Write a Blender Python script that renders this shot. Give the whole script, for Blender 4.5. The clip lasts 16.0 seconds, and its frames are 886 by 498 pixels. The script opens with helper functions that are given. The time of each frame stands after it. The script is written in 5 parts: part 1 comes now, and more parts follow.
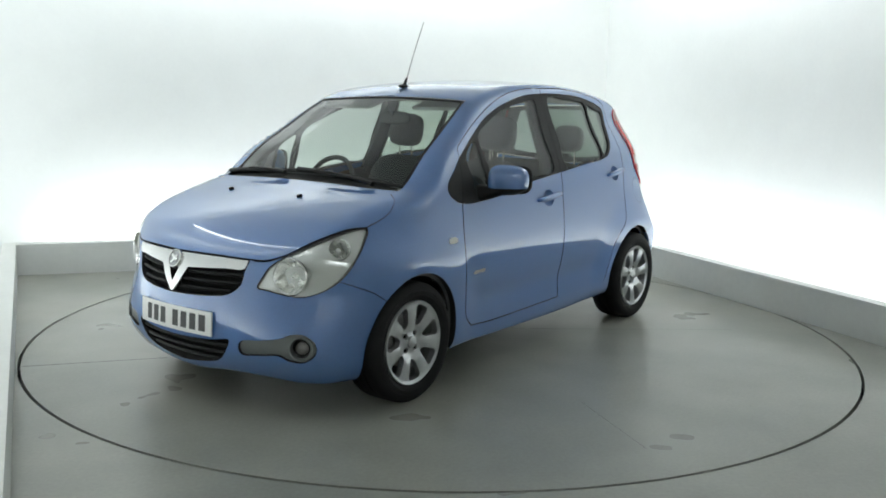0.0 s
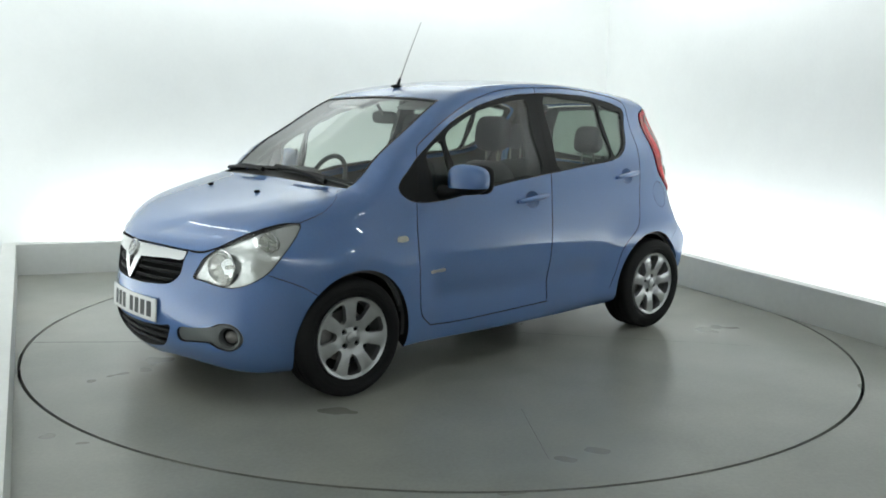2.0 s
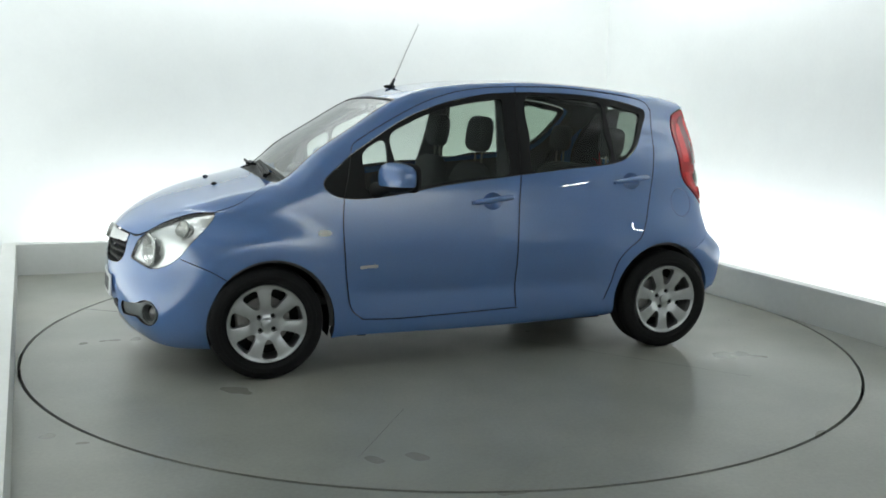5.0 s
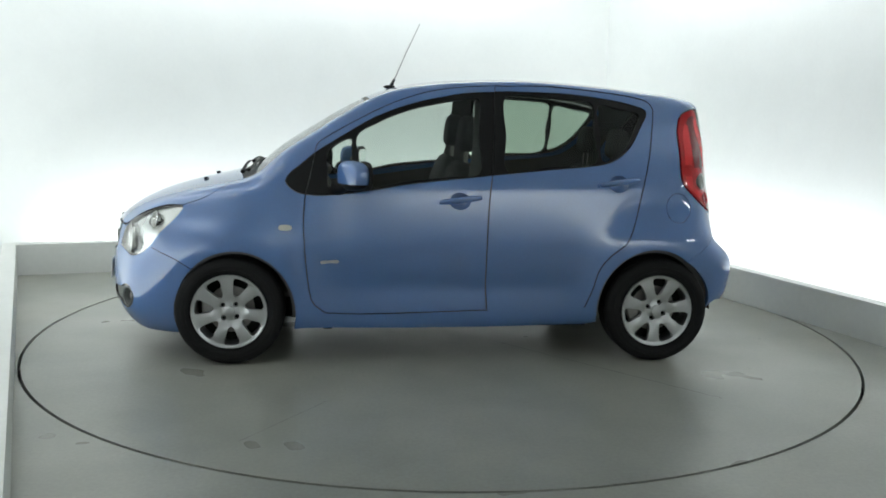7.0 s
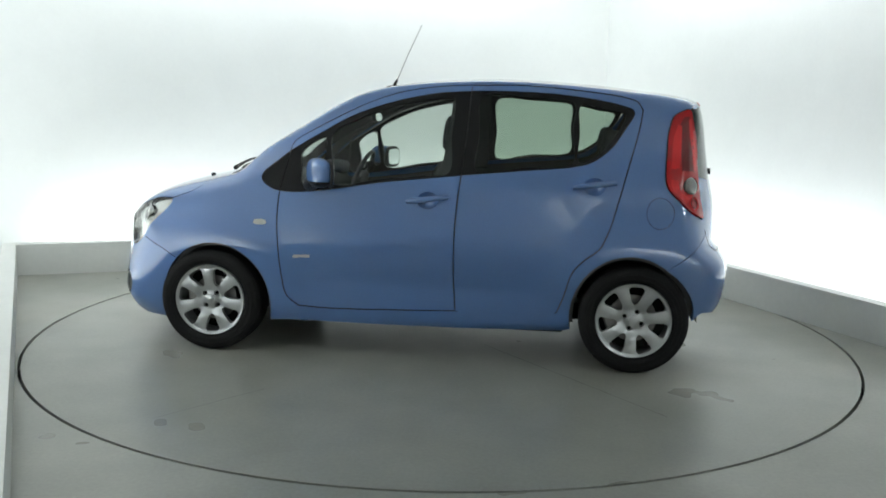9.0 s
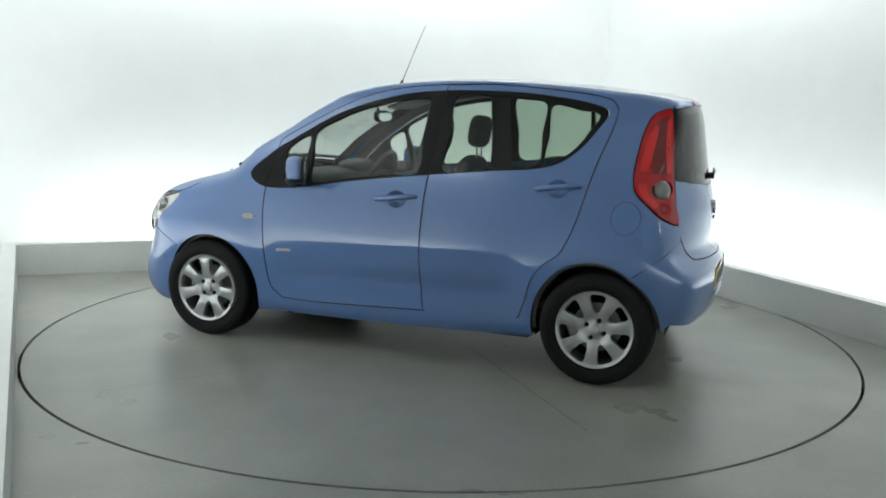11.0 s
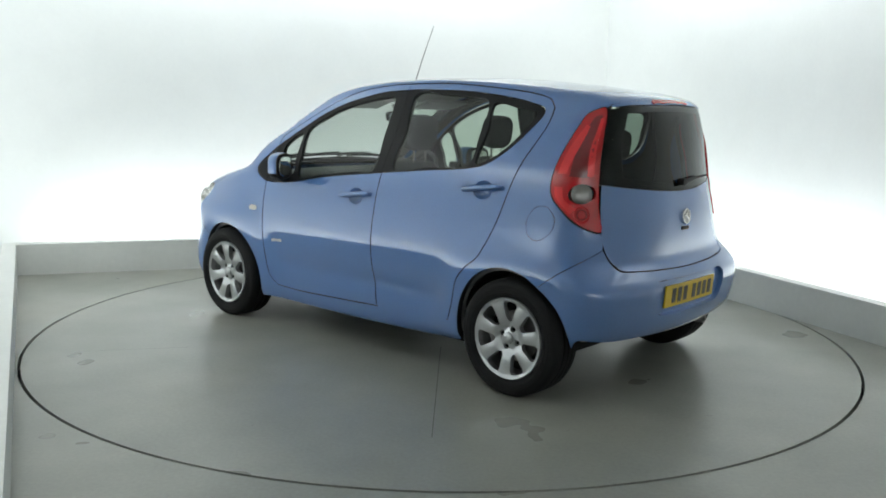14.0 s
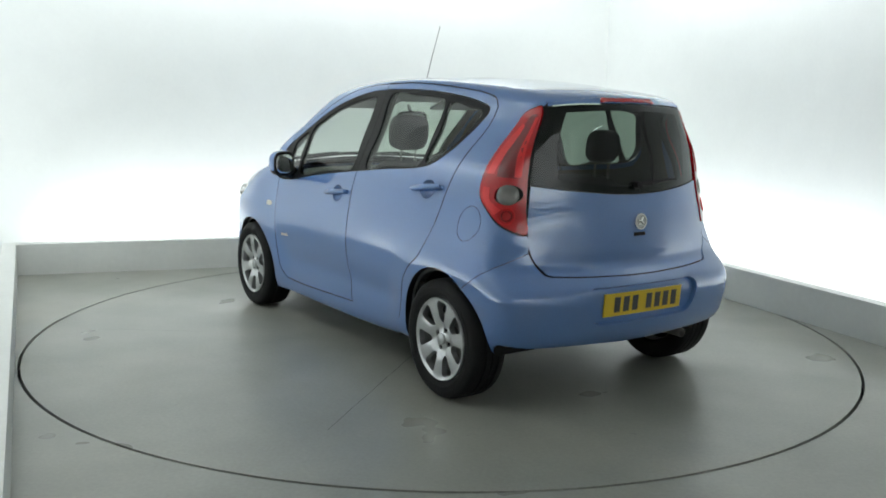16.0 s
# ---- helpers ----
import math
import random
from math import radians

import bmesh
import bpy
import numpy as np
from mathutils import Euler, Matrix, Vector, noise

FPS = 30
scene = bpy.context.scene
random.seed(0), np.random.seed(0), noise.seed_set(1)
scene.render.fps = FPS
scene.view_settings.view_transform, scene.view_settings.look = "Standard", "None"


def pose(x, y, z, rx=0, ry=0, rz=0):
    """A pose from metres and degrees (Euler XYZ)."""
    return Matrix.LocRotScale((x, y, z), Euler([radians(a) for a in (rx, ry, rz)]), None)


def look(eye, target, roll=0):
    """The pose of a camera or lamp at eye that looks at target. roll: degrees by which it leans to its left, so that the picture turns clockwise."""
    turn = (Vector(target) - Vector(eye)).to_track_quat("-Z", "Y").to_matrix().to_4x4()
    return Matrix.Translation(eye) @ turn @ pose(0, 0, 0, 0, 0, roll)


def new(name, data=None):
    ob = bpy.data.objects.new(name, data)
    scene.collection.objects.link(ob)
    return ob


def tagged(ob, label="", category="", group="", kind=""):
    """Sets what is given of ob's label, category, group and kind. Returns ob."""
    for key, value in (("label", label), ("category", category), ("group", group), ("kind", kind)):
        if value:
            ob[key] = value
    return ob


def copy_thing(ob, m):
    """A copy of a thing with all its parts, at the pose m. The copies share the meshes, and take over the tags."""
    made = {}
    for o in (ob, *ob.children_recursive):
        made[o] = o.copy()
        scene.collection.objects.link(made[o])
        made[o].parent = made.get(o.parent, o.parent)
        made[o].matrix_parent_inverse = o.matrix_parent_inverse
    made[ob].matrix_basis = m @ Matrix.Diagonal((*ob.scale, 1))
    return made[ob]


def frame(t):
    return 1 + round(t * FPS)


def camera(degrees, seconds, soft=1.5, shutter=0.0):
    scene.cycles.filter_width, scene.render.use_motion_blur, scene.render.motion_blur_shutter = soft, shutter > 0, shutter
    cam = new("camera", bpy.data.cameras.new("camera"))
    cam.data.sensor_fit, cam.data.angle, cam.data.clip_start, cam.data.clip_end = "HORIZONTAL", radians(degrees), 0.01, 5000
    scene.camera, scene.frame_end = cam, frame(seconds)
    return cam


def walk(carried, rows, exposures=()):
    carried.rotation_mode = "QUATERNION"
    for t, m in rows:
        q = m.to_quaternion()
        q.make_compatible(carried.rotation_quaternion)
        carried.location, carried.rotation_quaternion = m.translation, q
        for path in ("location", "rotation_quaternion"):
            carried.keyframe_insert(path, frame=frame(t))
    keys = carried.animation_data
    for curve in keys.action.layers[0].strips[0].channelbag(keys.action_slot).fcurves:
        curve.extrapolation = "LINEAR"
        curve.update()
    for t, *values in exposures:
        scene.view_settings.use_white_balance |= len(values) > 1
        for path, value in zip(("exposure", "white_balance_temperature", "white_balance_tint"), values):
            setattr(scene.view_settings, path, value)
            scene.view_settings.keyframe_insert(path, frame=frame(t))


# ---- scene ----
cam = camera(53.13, 16.0, soft=1.8)
EYE = (0.0, -5.537, 1.400)
AIM = (-0.005, 4.337, -0.179)
walk(cam, [(0.0, look(EYE, AIM, 1.197)), (16.0, look(EYE, AIM, 1.197))])

# ---- world, lights, exposure ----
scene.view_settings.exposure = -0.13
world = bpy.data.worlds.new("world")
scene.world = world
world.use_nodes = True
world.node_tree.nodes["Background"].inputs[0].default_value = (0.9, 0.95, 1.0, 1)
world.node_tree.nodes["Background"].inputs[1].default_value = 0.05
PIT = math.radians(22.6)  # the bay stands turned to the camera


def bay(u, v, z=0.0):
    """A place in the bay: u along its back kerb, v towards its back."""
    c, s = math.cos(PIT), math.sin(PIT)
    return Vector((c * u - s * v, s * u + c * v, z))


def lamp_strip(name, where, turn, length, width, watts, colour=(1, 1, 1)):
    data = bpy.data.lights.new(name, "AREA")
    data.shape, data.size, data.size_y, data.energy, data.color = "RECTANGLE", length, width, watts, colour
    ob = new(name, data)
    ob.matrix_world = Matrix.Translation(where) @ turn
    return ob


COOL = (0.91, 0.972, 0.99)
HALF = 2.53     # half the bay, from axis to kerb
GAP = 0.55      # width of the light trough behind the kerb
for k, (u, v, ang) in enumerate([(0, HALF + 0.22, 0), (HALF + 0.22, 0, -90), (-HALF - 0.22, 0, 90)]):
    face = Matrix.Rotation(PIT + radians(ang), 4, "Z") @ Matrix.Rotation(radians(180 - 30), 4, "X")
    lamp_strip("trough_lamp", bay(u, v, 0.06), face, 4.8, 0.12, 41, COOL)
    # unseen strips under the ceiling, added to brighten the upper walls
    back = 1.0 - 0.12 / HALF
    face = Matrix.Rotation(PIT + radians(ang), 4, "Z") @ Matrix.Rotation(radians(54), 4, "X")
    lamp_strip("added_wash_lamp", bay(u * back, v * back, 3.08), face, 4.8, 0.34, 44, COOL)
lamp_strip("side_tube", (0, 0, 0), look(bay(2.85, -4.7, 2.36), Vector((0, 0, 0.8)), 14), 0.55, 0.03, 2.2, COOL)
# unseen strip over the wall behind the camera, added as fill for the car
lamp_strip("added_wash_lamp", bay(0, -8.2, 3.08), Matrix.Rotation(PIT + radians(180), 4, "Z") @ Matrix.Rotation(radians(42), 4, "X"), 5.0, 0.4, 122, COOL)
from mathutils.geometry import delaunay_2d_cdt as cdt


# ---- materials ----
def material(name, colour, rough=0.5, metal=0.0, coat=0.0, grain=None, bump=0.0, scale=20.0, spread=0.15, stretch=(1, 1, 1), **more):
    """A surface with variation at two scales in its colour, its gloss and its relief."""
    m = bpy.data.materials.new(name)
    m.use_nodes = True
    t = m.node_tree
    b = t.nodes["Principled BSDF"]
    b.inputs["Base Color"].default_value = (*colour, 1)
    b.inputs["Roughness"].default_value, b.inputs["Metallic"].default_value, b.inputs["Coat Weight"].default_value = rough, metal, coat
    b.inputs["Coat Roughness"].default_value = 0.008
    for key, value in more.items():
        b.inputs[key.replace("_", " ")].default_value = value
    if spread or bump:
        c = t.nodes.new("ShaderNodeTexCoord")
        mp = t.nodes.new("ShaderNodeMapping")
        mp.inputs["Scale"].default_value = stretch
        t.links.new(c.outputs["Object"], mp.inputs["Vector"])
        big, fine = t.nodes.new("ShaderNodeTexNoise"), t.nodes.new("ShaderNodeTexNoise")
        big.inputs["Scale"].default_value, fine.inputs["Scale"].default_value = scale * 0.12, scale
        big.inputs["Detail"].default_value = 5
        for n in (big, fine):
            t.links.new(mp.outputs[0], n.inputs["Vector"])
        mix = t.nodes.new("ShaderNodeMix")
        mix.data_type = "FLOAT"
        mix.inputs[0].default_value = 0.35
        t.links.new(big.outputs[0], mix.inputs[2]), t.links.new(fine.outputs[0], mix.inputs[3])
        ramp = t.nodes.new("ShaderNodeValToRGB")
        ramp.color_ramp.elements[0].position, ramp.color_ramp.elements[1].position = 0.3, 0.7
        ramp.color_ramp.elements[0].color = (*[v * (1 - spread) for v in colour], 1)
        ramp.color_ramp.elements[1].color = (*[min(1, v * (1 + spread)) for v in colour], 1)
        t.links.new(mix.outputs[0], ramp.inputs[0]), t.links.new(ramp.outputs[0], b.inputs["Base Color"])
        rr = t.nodes.new("ShaderNodeMapRange")
        rr.inputs[3].default_value, rr.inputs[4].default_value = max(0.0, rough * (1 - spread)), min(1, rough * (1 + spread))
        t.links.new(big.outputs[0], rr.inputs[0]), t.links.new(rr.outputs[0], b.inputs["Roughness"])
        if bump:
            bp = t.nodes.new("ShaderNodeBump")
            bp.inputs["Strength"].default_value, bp.inputs["Distance"].default_value = bump, 0.004
            t.links.new(fine.outputs[0], bp.inputs["Height"]), t.links.new(bp.outputs[0], b.inputs["Normal"])
    return m


PAINT = material("blue_metallic_paint", (0.070, 0.182, 0.450), 0.55, 0.25, 1.0, scale=900, spread=0.05, Coat_IOR=2.05)


def pane(name, tint, rough=0.0, ior=1.5, gain=0.9):
    """Thin clear sheet: lets light through with a tint and mirrors by its angle."""
    m = bpy.data.materials.new(name)
    m.use_nodes = True
    t = m.node_tree
    t.nodes.clear()
    clear, gloss, mix = t.nodes.new("ShaderNodeBsdfTransparent"), t.nodes.new("ShaderNodeBsdfGlossy"), t.nodes.new("ShaderNodeMixShader")
    lay, power, scale, out = t.nodes.new("ShaderNodeLayerWeight"), t.nodes.new("ShaderNodeMath"), t.nodes.new("ShaderNodeMath"), t.nodes.new("ShaderNodeOutputMaterial")
    clear.inputs[0].default_value = (*tint, 1)
    gloss.inputs["Roughness"].default_value, lay.inputs["Blend"].default_value = rough, 0.5
    low = ((ior - 1) / (ior + 1)) ** 2 * gain
    power.operation, power.inputs[1].default_value = "POWER", 4.0
    scale.operation, scale.inputs[1].default_value, scale.inputs[2].default_value = "MULTIPLY_ADD", 1 - low, low
    t.links.new(lay.outputs["Facing"], power.inputs[0]), t.links.new(power.outputs[0], scale.inputs[0]), t.links.new(scale.outputs[0], mix.inputs[0])
    t.links.new(clear.outputs[0], mix.inputs[1]), t.links.new(gloss.outputs[0], mix.inputs[2]), t.links.new(mix.outputs[0], out.inputs[0])
    return m


GLASS = pane("window_glass", (0.74, 0.79, 0.75), ior=1.55)
PRIVACY = pane("green_tinted_glass", (0.52, 0.60, 0.53), ior=1.55)
DARK_GLASS = pane("tinted_rear_glass", (0.27, 0.32, 0.29), ior=1.55)
LENS = pane("clear_lamp_lens", (0.98, 0.985, 0.98), ior=1.5, gain=1.3)
SMOKE = material("smoky_lens", (0.22, 0.21, 0.20), 0.15, 0.3, 0.8, spread=0.1, scale=80)
TAIL_DEEP = material("deep_red_lamp_plastic", (0.20, 0.004, 0.008), 0.12, 0.0, 0.8, scale=60, spread=0.15)
TAIL_RED = material("red_lamp_plastic", (0.50, 0.004, 0.008), 0.15, 0.0, 0.6, scale=60, spread=0.15)
TAIL_BRIGHT = material("bright_red_lamp_facets", (0.86, 0.022, 0.025), 0.22, 0.2, 0.6, scale=60, spread=0.1)
AMBER = material("pale_amber_lens", (0.62, 0.63, 0.57), 0.2, 0.0, 0.6, scale=60, spread=0.1)
CHROME = material("satin_chrome", (0.80, 0.80, 0.79), 0.16, 1.0, scale=60, spread=0.03)
REFLECTOR = material("lamp_reflector", (0.95, 0.95, 0.93), 0.12, 1.0, scale=40, spread=0.03, bump=0.5)
SILVER_PLASTIC = material("grey_silver_plastic", (0.165, 0.178, 0.178), 0.42, 0.25, scale=120, spread=0.06)
STEEL = material("dull_steel", (0.30, 0.29, 0.28), 0.45, 0.8, scale=70, spread=0.2, bump=0.1)
TRIM = material("dark_grey_interior_plastic", (0.075, 0.077, 0.078), 0.6, scale=200, spread=0.08, bump=0.1)
HEADLINING = material("pale_grey_headlining", (0.42, 0.43, 0.41), 0.9, scale=300, spread=0.05, bump=0.1)
CLOTH = material("charcoal_seat_cloth", (0.045, 0.047, 0.052), 0.9, scale=250, spread=0.15, bump=0.2)
PLATE_WHITE = material("white_plate", (0.78, 0.78, 0.76), 0.35, 0.0, 0.3, scale=100, spread=0.03)
PLATE_YELLOW = material("yellow_plate", (0.72, 0.50, 0.03), 0.35, 0.0, 0.3, scale=100, spread=0.03)
RUBBER = material("tyre_rubber", (0.010, 0.010, 0.0105), 0.7, bump=0.3, scale=60, Specular_IOR_Level=0.25)
ALLOY = material("silver_alloy", (0.52, 0.53, 0.54), 0.28, 0.8, 0.4, scale=200, spread=0.05)
BARREL = material("shaded_alloy", (0.38, 0.385, 0.39), 0.35, 0.7, scale=200, spread=0.05)
SILVER = material("bright_lamp_lining", (0.92, 0.93, 0.92), 0.12, 0.72, scale=20, spread=0.03, bump=1.0)
BLACK = material("black_plastic", (0.009, 0.009, 0.0095), 0.5, bump=0.15, scale=400, Specular_IOR_Level=0.25)
DARK = material("dark_void", (0.006, 0.006, 0.006), 0.9, spread=0.1)
WHITE = material("white_studio_paint", (0.80, 0.815, 0.80), 0.6, bump=0.06, scale=30, spread=0.02)
KERB = material("off_white_kerb_paint", (0.76, 0.765, 0.735), 0.5, bump=0.12, scale=25, spread=0.05)


def concrete(name):
    """Grey floor paint: worn, stained, glossier where it is trodden smooth."""
    m = material(name, (0.185, 0.19, 0.172), 0.4, spread=0)
    t = m.node_tree
    b = t.nodes["Principled BSDF"]
    c = t.nodes.new("ShaderNodeTexCoord")
    def noise_at(scale, detail, rough=0.55):
        n = t.nodes.new("ShaderNodeTexNoise")
        n.inputs["Scale"].default_value, n.inputs["Detail"].default_value, n.inputs["Roughness"].default_value = scale, detail, rough
        t.links.new(c.outputs["Object"], n.inputs["Vector"])
        return n.outputs[0]
    def ramp(src, *stops):
        r = t.nodes.new("ShaderNodeValToRGB")
        els = r.color_ramp.elements
        els.remove(els[1])
        for k, (pos, col) in enumerate(stops):
            if k:
                el = els.new(pos)
            else:
                el = els[0]
                el.position = pos
            el.color = (*col, 1) if len(col) == 3 else (col[0],) * 3 + (1,)
        t.links.new(src, r.inputs[0])
        return r.outputs[0]
    def value_of(v):
        n = t.nodes.new("ShaderNodeValue")
        n.outputs[0].default_value = v
        return n.outputs[0]
    def blend(fac, x, y, mode="MIX"):
        n = t.nodes.new("ShaderNodeMix")
        n.data_type, n.blend_type = "RGBA", mode
        t.links.new(fac, n.inputs[0]) if not isinstance(fac, float) else t.links.new(value_of(fac), n.inputs[0])
        t.links.new(x, n.inputs[6]), t.links.new(y, n.inputs[7])
        return n.outputs[2]
    base = ramp(noise_at(0.9, 3, 0.45), (0.25, (0.285, 0.294, 0.262)), (0.5, (0.325, 0.329, 0.289)), (0.75, (0.352, 0.346, 0.296)))
    wear = ramp(noise_at(3.0, 3, 0.5), (0.25, (0.90,)), (0.50, (1.0,)), (0.75, (1.10,)))
    grit = ramp(noise_at(55.0, 4), (0.35, (0.90,)), (0.65, (1.0,)))
    t.links.new(blend(1.0, blend(1.0, base, wear, "MULTIPLY"), grit, "MULTIPLY"), b.inputs["Base Color"])
    t.links.new(ramp(noise_at(1.6, 3, 0.5), (0.25, (0.40,)), (0.75, (0.25,))), b.inputs["Roughness"])
    bp = t.nodes.new("ShaderNodeBump")
    bp.inputs["Strength"].default_value, bp.inputs["Distance"].default_value = 0.07, 0.003
    t.links.new(noise_at(6.0, 4, 0.5), bp.inputs["Height"]), t.links.new(bp.outputs[0], b.inputs["Normal"])
    return m


FLOOR = concrete("grey_painted_concrete")
FAR_WALL = material("grey_wall", (0.66, 0.67, 0.66), 0.8, scale=8, spread=0.06)
CEILING = material("pale_ceiling", (0.72, 0.73, 0.72), 0.8, scale=8, spread=0.05)
MIRROR = material("mirror_glass", (0.85, 0.87, 0.87), 0.02, 1.0, spread=0)
# near-black for turned-in panel edges; stands for the shade in the gaps
EDGE_SHADE = material("black_edge_shade", (0.008, 0.008, 0.009), 0.8, spread=0.1, scale=100)
SCUFF = material("grey_scuff", (0.275, 0.275, 0.245), 0.42, scale=40, spread=0.2)
DARK_JOINT = material("dirty_joint", (0.09, 0.09, 0.08), 0.7, scale=40, spread=0.3)


# ---- mesh helpers ----
def mesh_object(name, verts, faces, mat, parent=None, label="", normals=None, smooth=False):
    me = bpy.data.meshes.new(name)
    me.from_pydata([tuple(map(float, v)) for v in verts], [], [tuple(map(int, f)) for f in faces])
    me.materials.append(mat)
    if smooth or normals is not None:
        me.shade_smooth()
    if normals is not None:
        me.normals_split_custom_set_from_vertices([tuple(map(float, n)) for n in normals])
    ob = new(name, me)
    ob.parent = parent
    if label:
        tagged(ob, label)
    return ob


def part(name, bm, mat, parent, label="", smooth=False):
    """Links a bmesh as one mesh object under a thing or a part."""
    me = bpy.data.meshes.new(name)
    bmesh.ops.recalc_face_normals(bm, faces=bm.faces)
    bm.to_mesh(me)
    bm.free()
    me.materials.append(mat)
    if smooth:
        me.shade_smooth()
        me.set_sharp_from_angle(angle=radians(38))
    ob = new(name, me)
    ob.parent = parent
    if label:
        tagged(ob, label)
    return ob


def box(bm, size, at=(0, 0, 0), m=None, bevel=0.0):
    r = bmesh.ops.create_cube(bm, size=1.0)
    vs = r["verts"]
    bmesh.ops.scale(bm, verts=vs, vec=size)
    if bevel:
        es = list({e for v in vs for e in v.link_edges})
        r = bmesh.ops.bevel(bm, geom=es, offset=bevel, segments=2, affect="EDGES", profile=0.5)
        vs = list({v for f in r["faces"] for v in f.verts} | {v for v in vs if v.is_valid})
    bmesh.ops.transform(bm, verts=vs, matrix=Matrix.Translation(at) @ (m or Matrix()))
    return vs


def spin(bm, outline, n=48, closed=False, axis="Y"):
    """Turns an outline of (radius, along) about the y axis."""
    rings = []
    for k in range(n):
        a = 2 * math.pi * k / n
        rings.append([bm.verts.new((r * math.cos(a), y, r * math.sin(a))) for r, y in outline])
    m = len(outline)
    for k in range(n):
        p, q = rings[k], rings[(k + 1) % n]
        for i in range(m if closed else m - 1):
            j = (i + 1) % m
            bm.faces.new((p[i], p[j], q[j], q[i]))


def tube(bm, pts, radius, n=10, flat=1.0):
    """A round bar along points."""
    pts = [Vector(q) for q in pts]
    rings = []
    side = None
    for i, q in enumerate(pts):
        d = (pts[min(i + 1, len(pts) - 1)] - pts[max(i - 1, 0)]).normalized()
        if side is None:
            side = d.orthogonal().normalized()
        side = (side - d * side.dot(d)).normalized()
        up = d.cross(side)
        r = radius[i] if isinstance(radius, (list, tuple)) else radius
        rings.append([bm.verts.new(q + side * (r * math.cos(2 * math.pi * k / n)) + up * (r * flat * math.sin(2 * math.pi * k / n))) for k in range(n)])
    for p, q in zip(rings, rings[1:]):
        for k in range(n):
            bm.faces.new((p[k], p[(k + 1) % n], q[(k + 1) % n], q[k]))
    bm.faces.new(rings[0]), bm.faces.new(list(reversed(rings[-1])))


def inside_poly(pts, poly):
    x, y = pts.T
    res = np.zeros(len(pts), bool)
    for a, b in zip(poly, np.roll(poly, -1, 0)):
        if a[1] != b[1]:
            res ^= ((a[1] > y) != (b[1] > y)) & (x < (b[0] - a[0]) * (y - a[1]) / (b[1] - a[1]) + a[0])
    return res


def near_poly(pts, poly):
    best = np.full(len(pts), 9.0)
    for a, b in zip(poly, np.roll(poly, -1, 0)):
        ab = b - a
        t = np.clip(((pts - a) @ ab) / max(ab @ ab, 1e-12), 0, 1)
        best = np.minimum(best, np.linalg.norm(pts - a - t[:, None] * ab, axis=1))
    return best


def inset(poly, d):
    """The closed outline moved inwards by d (outwards for d below 0)."""
    poly = np.asarray(poly, float)
    area = np.sum(poly[:, 0] * np.roll(poly[:, 1], -1) - np.roll(poly[:, 0], -1) * poly[:, 1])
    t = np.roll(poly, -1, 0) - np.roll(poly, 1, 0)
    t /= np.maximum(np.linalg.norm(t, axis=1, keepdims=True), 1e-9)
    n = np.stack([-t[:, 1], t[:, 0]], 1) * (1 if area > 0 else -1)
    return poly + n * d


def flat_patch(outline, holes=(), grid=0.03):
    """Triangles that fill an outline less its holes."""
    rough = np.asarray(outline, float)
    dense = []
    for a, b in zip(rough, np.roll(rough, -1, 0)):
        k = max(1, int(np.linalg.norm(b - a) / max(grid, 0.024)))
        dense += [a + (b - a) * j / k for j in range(k)]
    loops = [np.array(dense)] + [np.asarray(h, float) for h in holes]
    lo, hi = loops[0].min(0), loops[0].max(0)
    nx, ny = int((hi[0] - lo[0]) / grid) + 2, int((hi[1] - lo[1]) / (grid * 0.87)) + 2
    g = np.array([(lo[0] + grid * (i + 0.5 * (j % 2)), lo[1] + grid * 0.87 * j) for j in range(ny) for i in range(nx)])
    g = g[inside_poly(g, loops[0])]
    for lp in loops:
        g = g[near_poly(g, lp) > grid * 0.45]
    for h in loops[1:]:
        g = g[~inside_poly(g, h)]
    pts, edges, base = [], [], 0
    for lp in loops:
        n = len(lp)
        pts += list(map(tuple, lp))
        edges += [(base + i, base + (i + 1) % n) for i in range(n)]
        base += n
    pts += list(map(tuple, g))
    from_cdt = cdt([Vector(q) for q in pts], edges, [], 0, 1e-6)
    v = np.array([tuple(q) for q in from_cdt[0]])
    f = np.array([tuple(q) for q in from_cdt[2]])
    c = v[f].mean(1)
    keep = inside_poly(c, loops[0])
    for h in loops[1:]:
        keep &= ~inside_poly(c, h)
    f = f[keep]
    a = v[f]
    cross = (a[:, 1, 0] - a[:, 0, 0]) * (a[:, 2, 1] - a[:, 0, 1]) - (a[:, 1, 1] - a[:, 0, 1]) * (a[:, 2, 0] - a[:, 0, 0])
    f[cross < 0] = f[cross < 0][:, ::-1]
    return v, f[np.abs(cross) > 1e-10]


